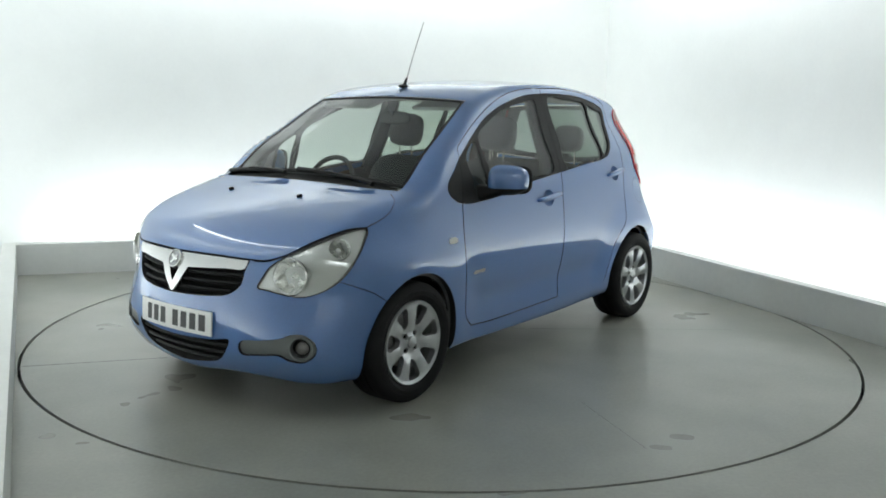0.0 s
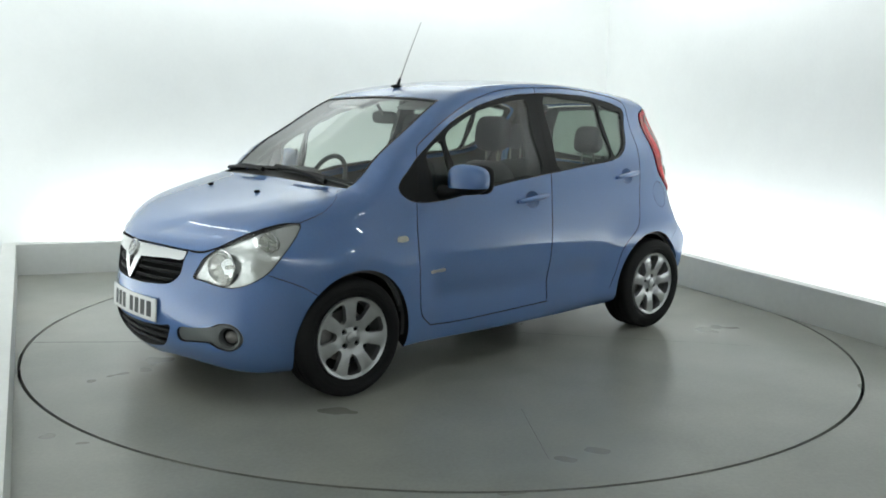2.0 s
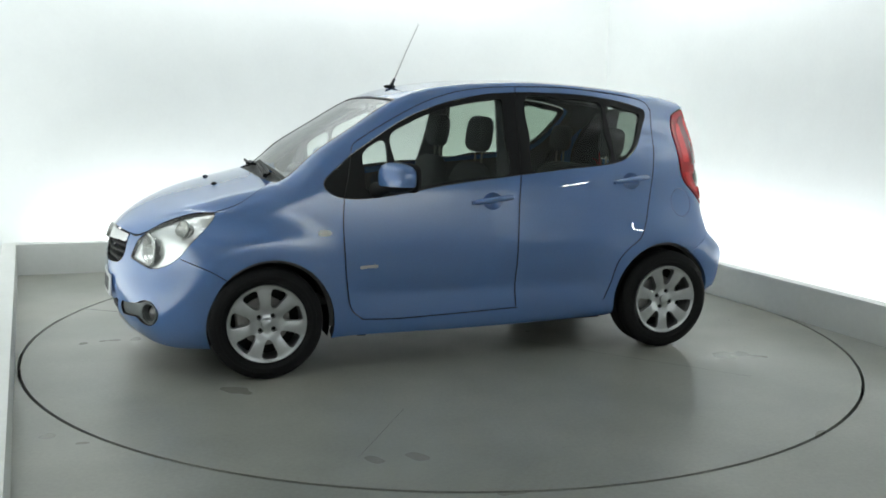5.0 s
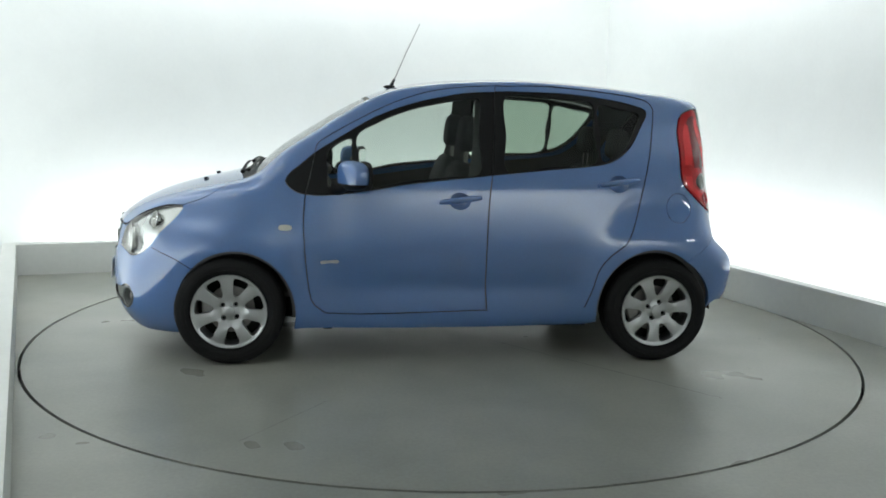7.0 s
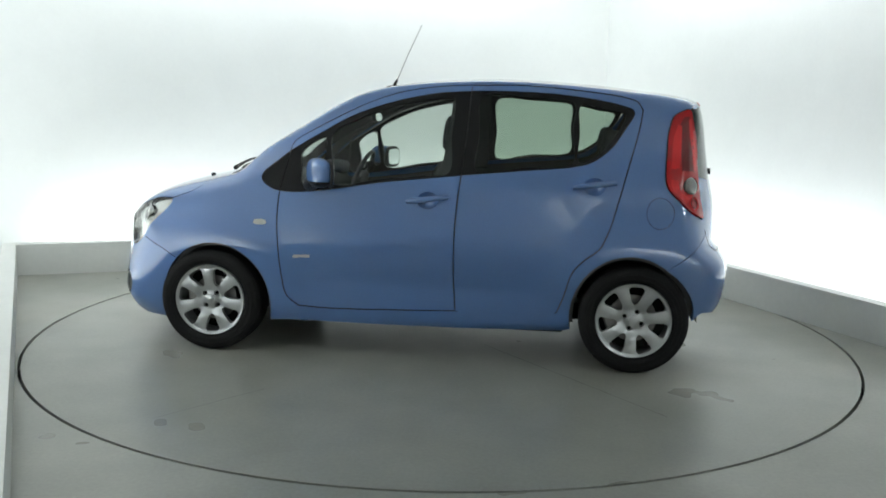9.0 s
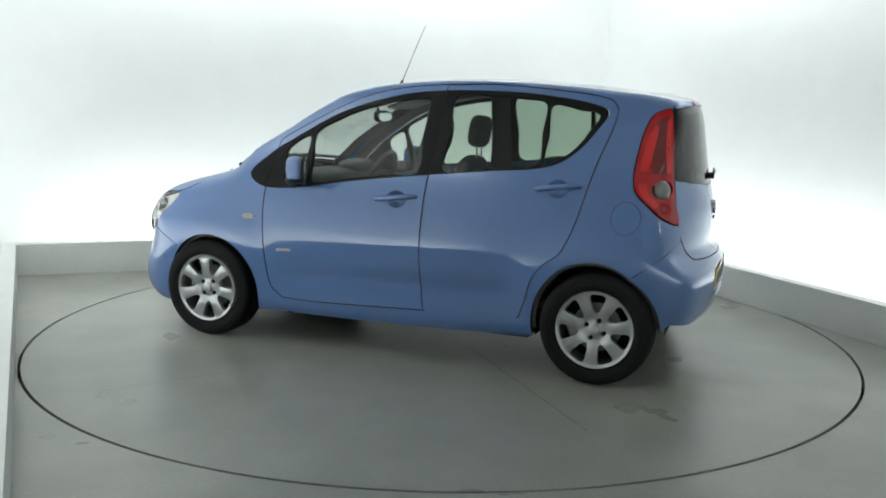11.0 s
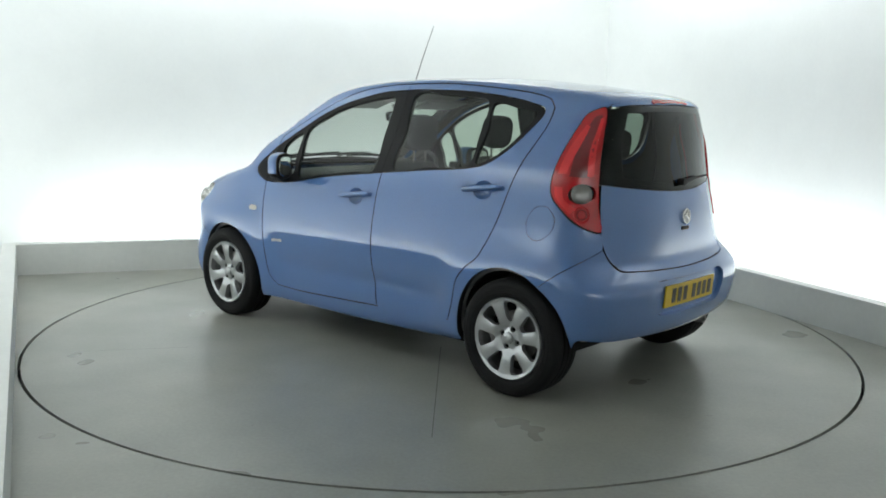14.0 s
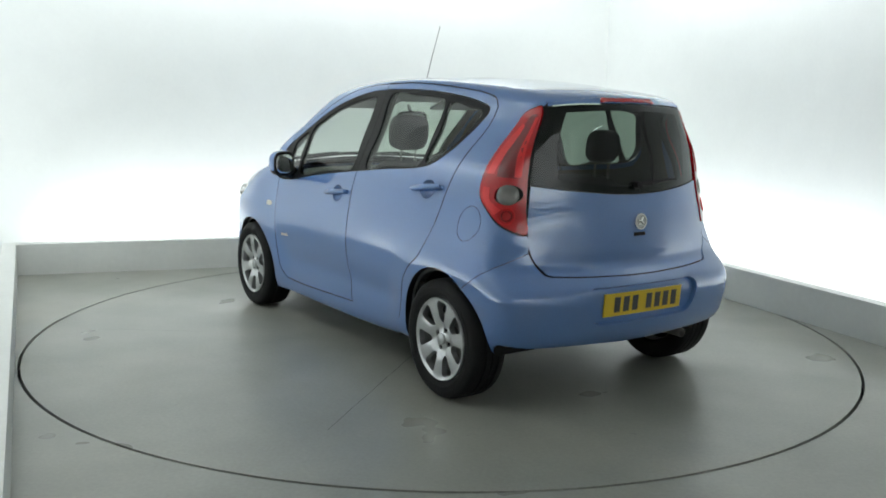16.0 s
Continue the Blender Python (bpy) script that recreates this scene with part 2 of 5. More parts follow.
def panel(name, outline, mat, parent, holes=(), where="around", grid=0.03, lift=0.0, depth=0.012, label="", side=1, both=False, shade_edges=True):
    """A piece of the car's skin, with edges that turn in by depth. side: 1 left, -1 right; both: the left half and its mirror in one mesh."""
    v2, f = flat_patch(outline, holes, grid)
    if where == "around":
        p = around(v2)
    else:
        p = above(v2)
    nrm = skin_normal(p)
    p = p + nrm * lift
    tri = p[f]
    face_n = np.cross(tri[:, 1] - tri[:, 0], tri[:, 2] - tri[:, 0])
    flip = (face_n * nrm[f[:, 0]]).sum(1) < 0
    f[flip] = f[flip][:, ::-1]
    n0 = len(p)
    faces = [tuple(q) for q in f]
    if depth:
        count = {}
        for a, b, c in faces:
            for e in ((a, b), (b, c), (c, a)):
                count[e] = 1
        rim = [e for e in count if (e[1], e[0]) not in count]
        if both:
            rim = [e for e in rim if abs(p[e[0], 1]) > 1e-3 or abs(p[e[1], 1]) > 1e-3]
        ids, extra, en = {}, [], []
        def low(i, deep):
            key = (i, deep)
            if key not in ids:
                ids[key] = n0 + len(extra)
                extra.append(p[i] - nrm[i] * (depth if deep else 0.0))
                en.append(None)
            return ids[key]
        for a, b in rim:
            q = (low(b, False), low(a, False), low(a, True), low(b, True))
            d = np.cross(p[b] - p[a], nrm[a])
            d = d / max(np.linalg.norm(d), 1e-9)
            for k in q:
                en[k - n0] = d if en[k - n0] is None else en[k - n0] + d
            faces.append(q)
        if extra:
            en = np.array(en)
            en /= np.maximum(np.linalg.norm(en, axis=1, keepdims=True), 1e-9)
            p, nrm = np.vstack([p, extra]), np.vstack([nrm, en])
    flipv = np.array([1.0, -1.0, 1.0])
    if both:
        k = len(p)
        faces = faces + [tuple(i + k for i in reversed(q)) for q in faces]
        p, nrm = np.vstack([p, p * flipv]), np.vstack([nrm, nrm * flipv])
    elif side < 0:
        p, nrm = p * flipv, nrm * flipv
        faces = [tuple(reversed(q)) for q in faces]
    ob = mesh_object(name, p, faces, mat, parent, label, nrm)
    # blue edges coloured black here: the gap's shade is put into their colour
    if depth and shade_edges and mat is PAINT:
        ob.data.materials.append(EDGE_SHADE)
        ob.data.polygons.foreach_set("material_index", [1 if len(q) == 4 else 0 for q in faces])
    return ob


# ---- the car's skin: one smooth solid, from which all its panels are cut ----
def spline1(knots, values):
    """A smooth function through evenly resampled values."""
    xs = np.linspace(knots[0], knots[-1], 60)
    ys = np.interp(xs, knots, values)
    for _ in range(6):
        ys[1:-1] = 0.25 * ys[:-2] + 0.5 * ys[1:-1] + 0.25 * ys[2:]
    def f(x):
        u = np.clip((np.asarray(x, float) - xs[0]) / (xs[1] - xs[0]), 1.0, 57.999)
        i = u.astype(int)
        t = u - i
        w = ((1 - t) ** 3 / 6, (3 * t ** 3 - 6 * t ** 2 + 4) / 6, (-3 * t ** 3 + 3 * t ** 2 + 3 * t + 1) / 6, t ** 3 / 6)
        return sum(wk * ys[np.clip(i - 1 + k, 0, 59)] for k, wk in enumerate(w))
    return f


def smooth_line(points, step=0.02, closed=False, power=0.5):
    """A centripetal curve through points, sampled about every step metres."""
    pts = [np.array(q, float) for q in points]
    n = len(pts)
    out = []
    for i in range(n if closed else n - 1):
        a, b = pts[i], pts[(i + 1) % n]
        p0 = pts[i - 1] if (closed or i > 0) else 2 * a - b
        p3 = pts[(i + 2) % n] if (closed or i + 2 < n) else 2 * b - a
        d1, d2, d3 = (max(np.linalg.norm(v), 1e-6) ** power for v in (a - p0, b - a, p3 - b))
        m1 = (b - a) + d2 * ((a - p0) / d1 - (b - p0) / (d1 + d2))
        m2 = (b - a) + d2 * ((p3 - b) / d3 - (p3 - a) / (d2 + d3))
        k = max(1, int(math.ceil(np.linalg.norm(b - a) / step)))
        for j in range(k):
            t = j / k
            out.append((2 * t ** 3 - 3 * t ** 2 + 1) * a + (t ** 3 - 2 * t ** 2 + t) * m1 + (-2 * t ** 3 + 3 * t ** 2) * b + (t ** 3 - t ** 2) * m2)
    if not closed:
        out.append(pts[-1])
    return np.array(out)


# side profile on the centre line, nose to the front (+x)
PROFILE = [(1.70, 0.135), (1.835, 0.165), (1.922, 0.275), (1.945, 0.42), (1.94, 0.55), (1.925, 0.65), (1.89, 0.735), (1.80, 0.812), (1.66, 0.882),
           (1.46, 0.942), (1.27, 0.986), (1.12, 1.03), (0.93, 1.175), (0.74, 1.295), (0.58, 1.39), (0.42, 1.468), (0.26, 1.52), (0.06, 1.552),
           (-0.29, 1.573), (-0.64, 1.57), (-0.95, 1.55), (-1.20, 1.523), (-1.44, 1.492), (-1.545, 1.455), (-1.575, 1.38), (-1.605, 1.20),
           (-1.635, 1.02), (-1.665, 0.88), (-1.672, 0.75), (-1.668, 0.68), (-1.70, 0.635), (-1.742, 0.57), (-1.735, 0.43), (-1.70, 0.33), (-1.60, 0.265), (-1.3, 0.22), (0.0, 0.15)]
CELL, GX0, GZ0, GNX, GNZ = 0.0125, -2.5, -0.5, 412, 212


def profile_field():
    line = smooth_line(PROFILE, 0.012, closed=True)
    gx, gz = np.meshgrid(GX0 + CELL * np.arange(GNX), GZ0 + CELL * np.arange(GNZ), indexing="ij")
    best, inside = np.full(gx.shape, 9.0), np.zeros(gx.shape, bool)
    for a, b in zip(line, np.roll(line, -1, 0)):
        ab = b - a
        t = np.clip(((gx - a[0]) * ab[0] + (gz - a[1]) * ab[1]) / (ab @ ab), 0, 1)
        best = np.minimum(best, np.hypot(gx - a[0] - t * ab[0], gz - a[1] - t * ab[1]))
        if a[1] != b[1]:
            inside ^= ((a[1] > gz) != (b[1] > gz)) & (gx < ab[0] * (gz - a[1]) / ab[1] + a[0])
    d = np.where(inside, -best, best)
    for _ in range(2):
        d[1:-1] = 0.25 * d[:-2] + 0.5 * d[1:-1] + 0.25 * d[2:]
        d[:, 1:-1] = 0.25 * d[:, :-2] + 0.5 * d[:, 1:-1] + 0.25 * d[:, 2:]
    return d


FIELD = profile_field()


def field_at(x, z):
    u, v = np.clip((x - GX0) / CELL, 1, GNX - 3.001), np.clip((z - GZ0) / CELL, 1, GNZ - 3.001)
    i, j = u.astype(int), v.astype(int)
    def w(t):
        return ((1 - t) ** 3 / 6, (3 * t ** 3 - 6 * t ** 2 + 4) / 6, (-3 * t ** 3 + 3 * t ** 2 + 3 * t + 1) / 6, t ** 3 / 6)
    wu, wv = w(u - i), w(v - j)
    return sum(wu[a] * wv[b] * FIELD[i - 1 + a, j - 1 + b] for a in range(4) for b in range(4))


WIDTH = spline1([0.0, 0.15, 0.25, 0.35, 0.5, 0.65, 0.8, 0.9, 1.0, 1.1, 1.3, 1.45, 1.7], [0.74, 0.759, 0.772, 0.78, 0.80, 0.818, 0.802, 0.787, 0.772, 0.740, 0.648, 0.597, 0.50])
BOW_FRONT = spline1([0.0, 0.3, 0.6, 0.75, 0.9, 1.1, 1.3, 1.7], [0.40, 0.38, 0.60, 0.47, 0.22, 0.12, 0.16, 0.12])
BOW_REAR = spline1([0.0, 0.3, 0.6, 0.8, 1.1, 1.4, 1.7], [0.25, 0.20, 0.20, 0.43, 0.45, 0.43, 0.38])
ROUND = spline1([-2.2, -1.5, -1.0, 0.2, 0.9, 1.4, 2.2], [0.16, 0.135, 0.071, 0.10, 0.11, 0.15, 0.16])
HUB_X, HUB_Z, HUB_Y, TYRE = 1.182, 0.288, 0.80, 0.293


def step01(a, b, x):
    t = np.clip((x - a) / (b - a), 0, 1)
    return t * t * t * (t * (6 * t - 15) + 10)


def skin(x, y, z):
    """Below 0 inside the car's body, above 0 outside."""
    y = np.abs(y)
    bow = np.where(x > 0, BOW_FRONT(z) * y ** 1.95, -BOW_REAR(z) * y ** 2.3) * step01(0.15, 0.75, np.abs(x))
    crown = (0.09 - 0.065 * step01(0.0, 0.8, x)) * y ** 2 * step01(0.62, 0.95, z)
    f = field_at(x + bow, z + crown)
    w = WIDTH(z) - 0.05 * step01(1.1, 1.8, x) - step01(0.3, 1.75, -x) * (0.055 * step01(0.55, 1.0, z) + 0.075 * step01(1.08, 1.4, z)) - 0.028 * step01(1.0, 1.45, x) * step01(0.68, 0.84, z) - 0.04 * step01(1.0, 1.8, -x)
    for hx in (HUB_X, -HUB_X):
        r = np.hypot(x - hx, z - HUB_Z)
        w = w + 0.022 * (1 - step01(0.33, 0.62, r)) * step01(0.05, 0.3, z)
    # the waist line over the sill and the shallow hollow of the doors
    w = w - 0.012 * np.exp(-((z - 0.42) / 0.07) ** 2) * step01(-0.85, -0.6, x) * (1 - step01(0.55, 0.8, x))
    s = (y - w) * 0.97
    k = ROUND(x) * (1 - 0.35 * step01(1.0, 1.2, z)) + 0.05 * step01(0.9, 0.4, z)
    h = np.maximum(k - np.abs(f - s), 0) / k
    return np.maximum(f, s) + h * h * h * k / 6


def skin_normal(p):
    e = 0.004
    g = [skin(*(p + e * np.eye(3)[i]).T) - skin(*(p - e * np.eye(3)[i]).T) for i in range(3)]
    g = np.stack(g, -1)
    return g / np.maximum(np.linalg.norm(g, axis=1, keepdims=True), 1e-9)


def meet(o, w, far):
    """Where rays from inside leave the skin."""
    lo, hi = np.zeros(len(o)), np.full(len(o), far)
    for _ in range(26):
        mid = (lo + hi) / 2
        inside = skin(*(o + w * mid[:, None]).T) < 0
        lo, hi = np.where(inside, mid, lo), np.where(inside, hi, mid)
    return o + w * ((lo + hi) / 2)[:, None]


XF, XR, R0 = 1.45, -1.35, 0.60
S_NOSE, S_TAIL = XF + R0 * math.pi / 2, XR - R0 * math.pi / 2


def around(sz):
    """Points of the flank, wrapped round nose and tail: s runs along the side, z is the height."""
    s, z = np.asarray(sz, float).T
    x = np.clip(s, XR, XF)
    a = (s - x) / R0
    o = np.stack([x, 0 * s, z], 1)
    return meet(o, np.stack([np.sin(a), np.cos(a), 0 * s], 1), 1.6)


def above(xy):
    """Points of the upper skin over (x, y)."""
    x, y = np.asarray(xy, float).T
    return meet(np.stack([x, y, 0 * x + 0.55], 1), np.tile([0.0, 0.0, 1.0], (len(x), 1)), 1.4)


def unwrap(p):
    """The (s, z) of points of the skin."""
    x, y, z = p.T
    f, r = np.arctan2(x - XF, np.abs(y)), np.arctan2(XR - x, np.abs(y))
    return np.stack([np.where(x > XF, XF + R0 * f, np.where(x < XR, XR - R0 * r, x)), z], 1)


# ---- the bay ----
def slab(name, corners, z0, z1, mat, label="", parent=None):
    """An upright prism over a plan outline."""
    bm = bmesh.new()
    lo = [bm.verts.new((x, y, z0)) for x, y in corners]
    hi = [bm.verts.new((x, y, z1)) for x, y in corners]
    bm.faces.new(list(reversed(lo))), bm.faces.new(hi)
    n = len(corners)
    for i in range(n):
        bm.faces.new((lo[i], lo[(i + 1) % n], hi[(i + 1) % n], hi[i]))
    ob = part(name, bm, mat, parent, label)
    return ob


def quad(u0, v0, u1, v1):
    return [bay(*q)[:2] for q in ((u0, v0), (u1, v0), (u1, v1), (u0, v1))]


RING, JOINT = 2.446, 0.017
def build_floor():
    bm = bmesh.new()
    n = 160
    hole = [bm.verts.new(((RING + JOINT) * math.cos(2 * math.pi * k / n), (RING + JOINT) * math.sin(2 * math.pi * k / n), 0)) for k in range(n)]
    far = [bm.verts.new((12 * math.cos(2 * math.pi * k / n), 12 * math.sin(2 * math.pi * k / n), 0)) for k in range(n)]
    deep = [bm.verts.new((v.co.x, v.co.y, -0.06)) for v in hole]
    for k in range(n):
        j = (k + 1) % n
        bm.faces.new((hole[k], far[k], far[j], hole[j]))
        bm.faces.new((deep[k], hole[k], hole[j], deep[j]))
    ob = part("floor", bm, FLOOR, None)
    tagged(ob, "grey painted concrete floor with scuffs and stains", "floor", kind="structure")
    bm = bmesh.new()
    bmesh.ops.create_circle(bm, cap_ends=True, segments=n, radius=RING + 0.2, matrix=Matrix.Translation((0, 0, -0.055)))
    tagged(part("joint_bed", bm, DARK, None), "black gap round the turntable", "floor joint", kind="structure")


build_floor()
KH, RIGHT = 0.25, 2.425


def left_at(v):
    """The left kerb's face; the bay is not quite square."""
    return -2.475 - 0.046 * v


def back_at(u):
    return 2.48 - 0.053 * u


CORNER = back_at(-2.59)
KERB_LABEL = "low off-white painted kerb round the turntable bay"
tagged(slab("kerb_back", [bay(*q)[:2] for q in ((-2.70, back_at(-2.70)), (RIGHT, back_at(RIGHT)), (RIGHT + 0.1, back_at(RIGHT) + 0.1), (-2.70, back_at(-2.70) + 0.1))], 0, KH, KERB), KERB_LABEL, "kerb", kind="structure")
tagged(slab("kerb_right", quad(RIGHT, -3.4, RIGHT + 0.1, back_at(RIGHT)), 0, KH, KERB), KERB_LABEL, "kerb", kind="structure")
tagged(slab("kerb_left", [bay(*q)[:2] for q in ((left_at(-3.4) - 0.1, -3.4), (left_at(-3.4), -3.4), (left_at(CORNER), CORNER - 0.004), (left_at(CORNER) - 0.1, CORNER - 0.004))], 0, KH, KERB), KERB_LABEL, "kerb", kind="structure")
W0 = HALF + 0.1 + GAP
tagged(slab("wall_back", quad(-W0 - 0.2, W0, W0 + 0.2, W0 + 0.2), 0, 3.15, WHITE), "white studio wall washed with light", "wall", kind="structure")
tagged(slab("wall_right", quad(W0, -9, W0 + 0.2, W0), 0, 3.15, WHITE), "white studio wall washed with light", "wall", kind="structure")
tagged(slab("wall_left", quad(-W0 - 0.2, -9, -W0, W0), 0, 3.15, WHITE), "white studio wall washed with light", "wall", kind="structure")
# added, out of view: closes the open near side and bounces light back
tagged(slab("unseen_near_wall", quad(-W0 - 0.2, -9.2, W0 + 0.2, -9), 0, 3.15, FAR_WALL), "unseen plain grey wall added across the open near side", "wall", kind="structure")
# out of view; its pale colour is chosen to bounce light onto floor and car
tagged(slab("ceiling", quad(-W0 - 0.2, -9.2, W0 + 0.2, W0 + 0.2), 3.15, 3.25, CEILING), "unseen matt ceiling over the bay, pale to bounce light down", "ceiling", kind="structure")


def build_turntable():
    bm = bmesh.new()
    bmesh.ops.create_circle(bm, cap_ends=True, segments=160, radius=RING)
    r = bmesh.ops.extrude_face_region(bm, geom=list(bm.faces))
    bmesh.ops.translate(bm, verts=[v for v in r["geom"] if isinstance(v, bmesh.types.BMVert)], vec=(0, 0, -0.05))
    root = part("turntable", bm, FLOOR, None)
    return tagged(root, "round grey turntable flush with the floor", "turntable")


turntable = build_turntable()


# ---- the car ----
car = tagged(new("car"), "blue metallic five-door hatchback parked on the turntable", "car")
SIDES = (1, -1)


def ellipse(cx, cz, rx, rz, n=48, start=0.0, end=2 * math.pi, closed=True):
    return np.array([(cx + rx * math.cos(a), cz + rz * math.sin(a)) for a in np.linspace(start, end, n, endpoint=not closed)])


def line(*pts, step=0.02):
    return smooth_line(pts, step)


def chain(*runs):
    """One outline from runs of points, without doubled corners."""
    out = []
    for run in runs:
        for q in np.atleast_2d(np.asarray(run, float)):
            if not out or np.linalg.norm(out[-1] - q) > 2e-3:
                out.append(q)
    if np.linalg.norm(out[0] - out[-1]) < 2e-3:
        out.pop()
    return np.array(out)


# seams of the left flank, as (s, z)
DOOR_FRONT = line((0.777, 0.927), (0.786, 0.799), (0.781, 0.646), (0.764, 0.457), (0.739, 0.340), (0.672, 0.278))
DOOR_SILL_F = line((0.672, 0.278), (0.513, 0.270), (0.20, 0.276), (-0.218, 0.290))
DOOR_B_LOW = line((-0.218, 0.290), (-0.207, 0.447), (-0.206, 0.671), (-0.216, 0.885), (-0.233, 1.040))
DOOR_B_UP = line((-0.233, 1.040), (-0.250, 1.278), (-0.260, 1.4907))
DOOR_B_TOP = line((-0.260, 1.4907), (-0.264, 1.524))
ROOF_F = line((-0.264, 1.524), (-0.082, 1.513), (0.105, 1.484), (0.291, 1.425), (0.475, 1.337), (0.656, 1.235), (0.712, 1.196), (0.726, 1.155))
DOOR_TIP = line((0.726, 1.155), (0.748, 1.043), (0.777, 0.927))
ROOF_R = line((-0.264, 1.524), (-0.553, 1.527), (-0.871, 1.504), (-1.097, 1.474), (-1.170, 1.450), (-1.199, 1.408))
DOOR_REAR = line((-1.199, 1.408), (-1.188, 1.330), (-1.119, 1.083), (-1.047, 0.812), (-1.016, 0.728), (-0.985, 0.672), (-0.902, 0.605), (-0.845, 0.534), (-0.807, 0.405), (-0.773, 0.313))
DOOR_SILL_R = line((-0.773, 0.313), (-0.50, 0.301), (-0.218, 0.290))
# the dark band of the side windows
BELT_F = line((0.777, 0.927), (0.70, 0.923), (0.516, 0.939), (0.21, 0.989), (-0.233, 1.040))
BELT_R = line((-0.233, 1.040), (-0.555, 1.073), (-0.834, 1.100), (-0.929, 1.126), (-1.026, 1.197), (-1.110, 1.312), (-1.150, 1.380), (-1.145, 1.405), (-1.120, 1.418))
TOP_R = line((-1.120, 1.418), (-0.999, 1.447), (-0.711, 1.483), (-0.396, 1.492), (-0.260, 1.4907))
TOP_F = line((-0.260, 1.4907), (-0.083, 1.478), (0.104, 1.442), (0.259, 1.398), (0.412, 1.336), (0.563, 1.249), (0.726, 1.148))
TIP_F = line((0.726, 1.148), (0.799, 1.086), (0.864, 1.031), (0.881, 0.997), (0.864, 0.967), (0.815, 0.937), (0.777, 0.927))
GLASS_F = smooth_line([(0.500, 1.246), (0.38, 1.321), (0.227, 1.383), (0.041, 1.428), (-0.120, 1.451), (-0.168, 1.450), (-0.166, 1.25), (-0.163, 1.050), (0.0, 1.028), (0.211, 1.004), (0.478, 0.973), (0.49, 1.10)], 0.02, True)
GLASS_Q1 = smooth_line([(0.662, 1.152), (0.537, 1.227), (0.530, 1.10), (0.528, 0.985), (0.655, 0.970), (0.659, 1.06)], 0.02, True)
GLASS_R = smooth_line([(-0.325, 1.464), (-0.553, 1.467), (-0.711, 1.458), (-0.822, 1.436), (-0.824, 1.28), (-0.822, 1.117), (-0.555, 1.087), (-0.315, 1.064), (-0.318, 1.25)], 0.02, True)
GLASS_Q2 = smooth_line([(-0.862, 1.426), (-0.998, 1.407), (-1.108, 1.381), (-1.067, 1.290), (-1.001, 1.197), (-0.929, 1.143), (-0.862, 1.123), (-0.861, 1.28)], 0.02, True)
# lamps
LAMP = smooth_line([(1.865, 0.602), (1.838, 0.653), (1.815, 0.688), (1.755, 0.735), (1.636, 0.800), (1.515, 0.845), (1.426, 0.851), (1.458, 0.798), (1.521, 0.719), (1.575, 0.638), (1.631, 0.593), (1.700, 0.570), (1.772, 0.580), (1.828, 0.595)], 0.016, True)
LAMP_TIP, LAMP_HEEL, LAMP_NOSE, LAMP_CROWN = (1.426, 0.851), (1.576, 0.640), (1.865, 0.604), (1.757, 0.737)
TAIL = smooth_line([(-1.492, 1.412), (-1.43, 1.403), (-1.374, 1.376), (-1.342, 1.300), (-1.327, 1.185), (-1.321, 1.055), (-1.332, 1.004), (-1.384, 0.938), (-1.457, 0.866), (-1.537, 0.832), (-1.521, 0.942), (-1.512, 1.03), (-1.506, 1.145), (-1.506, 1.297)], 0.018, True)
# front, rear and roof edges
HOOD_EDGE = line((S_NOSE, 0.729), (2.20, 0.730), (2.042, 0.727), (1.90, 0.720), (1.825, 0.7195), (1.755, 0.743), (1.635, 0.808), (1.506, 0.8545), (1.424, 0.858))
SCREEN_SIDE = unwrap(above(line((1.105, 0.640), (0.97, 0.626), (0.79, 0.600), (0.60, 0.568), (0.435, 0.535))))
HOOD_SIDE = line((1.424, 0.858), (1.306, 0.901), (1.235, 0.944), (1.165, 0.982), SCREEN_SIDE[0])
ROOF_EDGE = line(SCREEN_SIDE[-1], (0.25, 1.480), (0.10, 1.510), (-0.10, 1.530), (-0.30, 1.537), (-0.55, 1.539), (-0.87, 1.517), (-1.10, 1.488), (-1.30, 1.462), (-1.45, 1.440), (-1.512, 1.428))
ROOF_REAR = line((-1.512, 1.428), (-1.62, 1.447), (-1.85, 1.462), (S_TAIL, 1.465))
BUMPER_SEAM = line((1.576, 0.640), (1.475, 0.588), (1.376, 0.5265))
ARCH_F = ellipse(1.152, 0.275, 0.322, 0.350, 60)
ARCH_R = ellipse(-1.155, 0.295, 0.315, 0.345, 60)
arch_front_edge = np.array([q for q in ellipse(1.152, 0.275, 0.322, 0.350, 90, math.atan2(0.718, 0.6957), -0.42, False)])
arch_flank = ellipse(1.152, 0.275, 0.322, 0.350, 60, math.pi + 0.26, math.atan2(0.718, 0.6957), False)
arch_rear_flank = ellipse(-1.155, 0.295, 0.315, 0.345, 60, math.pi - math.atan2(0.31 / 0.336, 0.22 / 0.315), -0.22, False)
arch_rear_edge = ellipse(-1.155, 0.295, 0.315, 0.345, 30, math.pi + 0.02, math.pi - math.atan2(0.31 / 0.336, 0.22 / 0.315), False)
RUMP_SEAM = line(arch_rear_flank[0], (-1.45, 0.672), (-1.553, 0.752))
GATE_LOW = line((-1.553, 0.752), (-1.584, 0.692), (-1.630, 0.652), (-1.71, 0.641), (-2.075, 0.630), (S_TAIL, 0.628))
SILL = line(arch_rear_flank[-1], (-0.80, 0.205), (-0.43, 0.192), (0.20, 0.186), (0.80, 0.19), arch_flank[0])


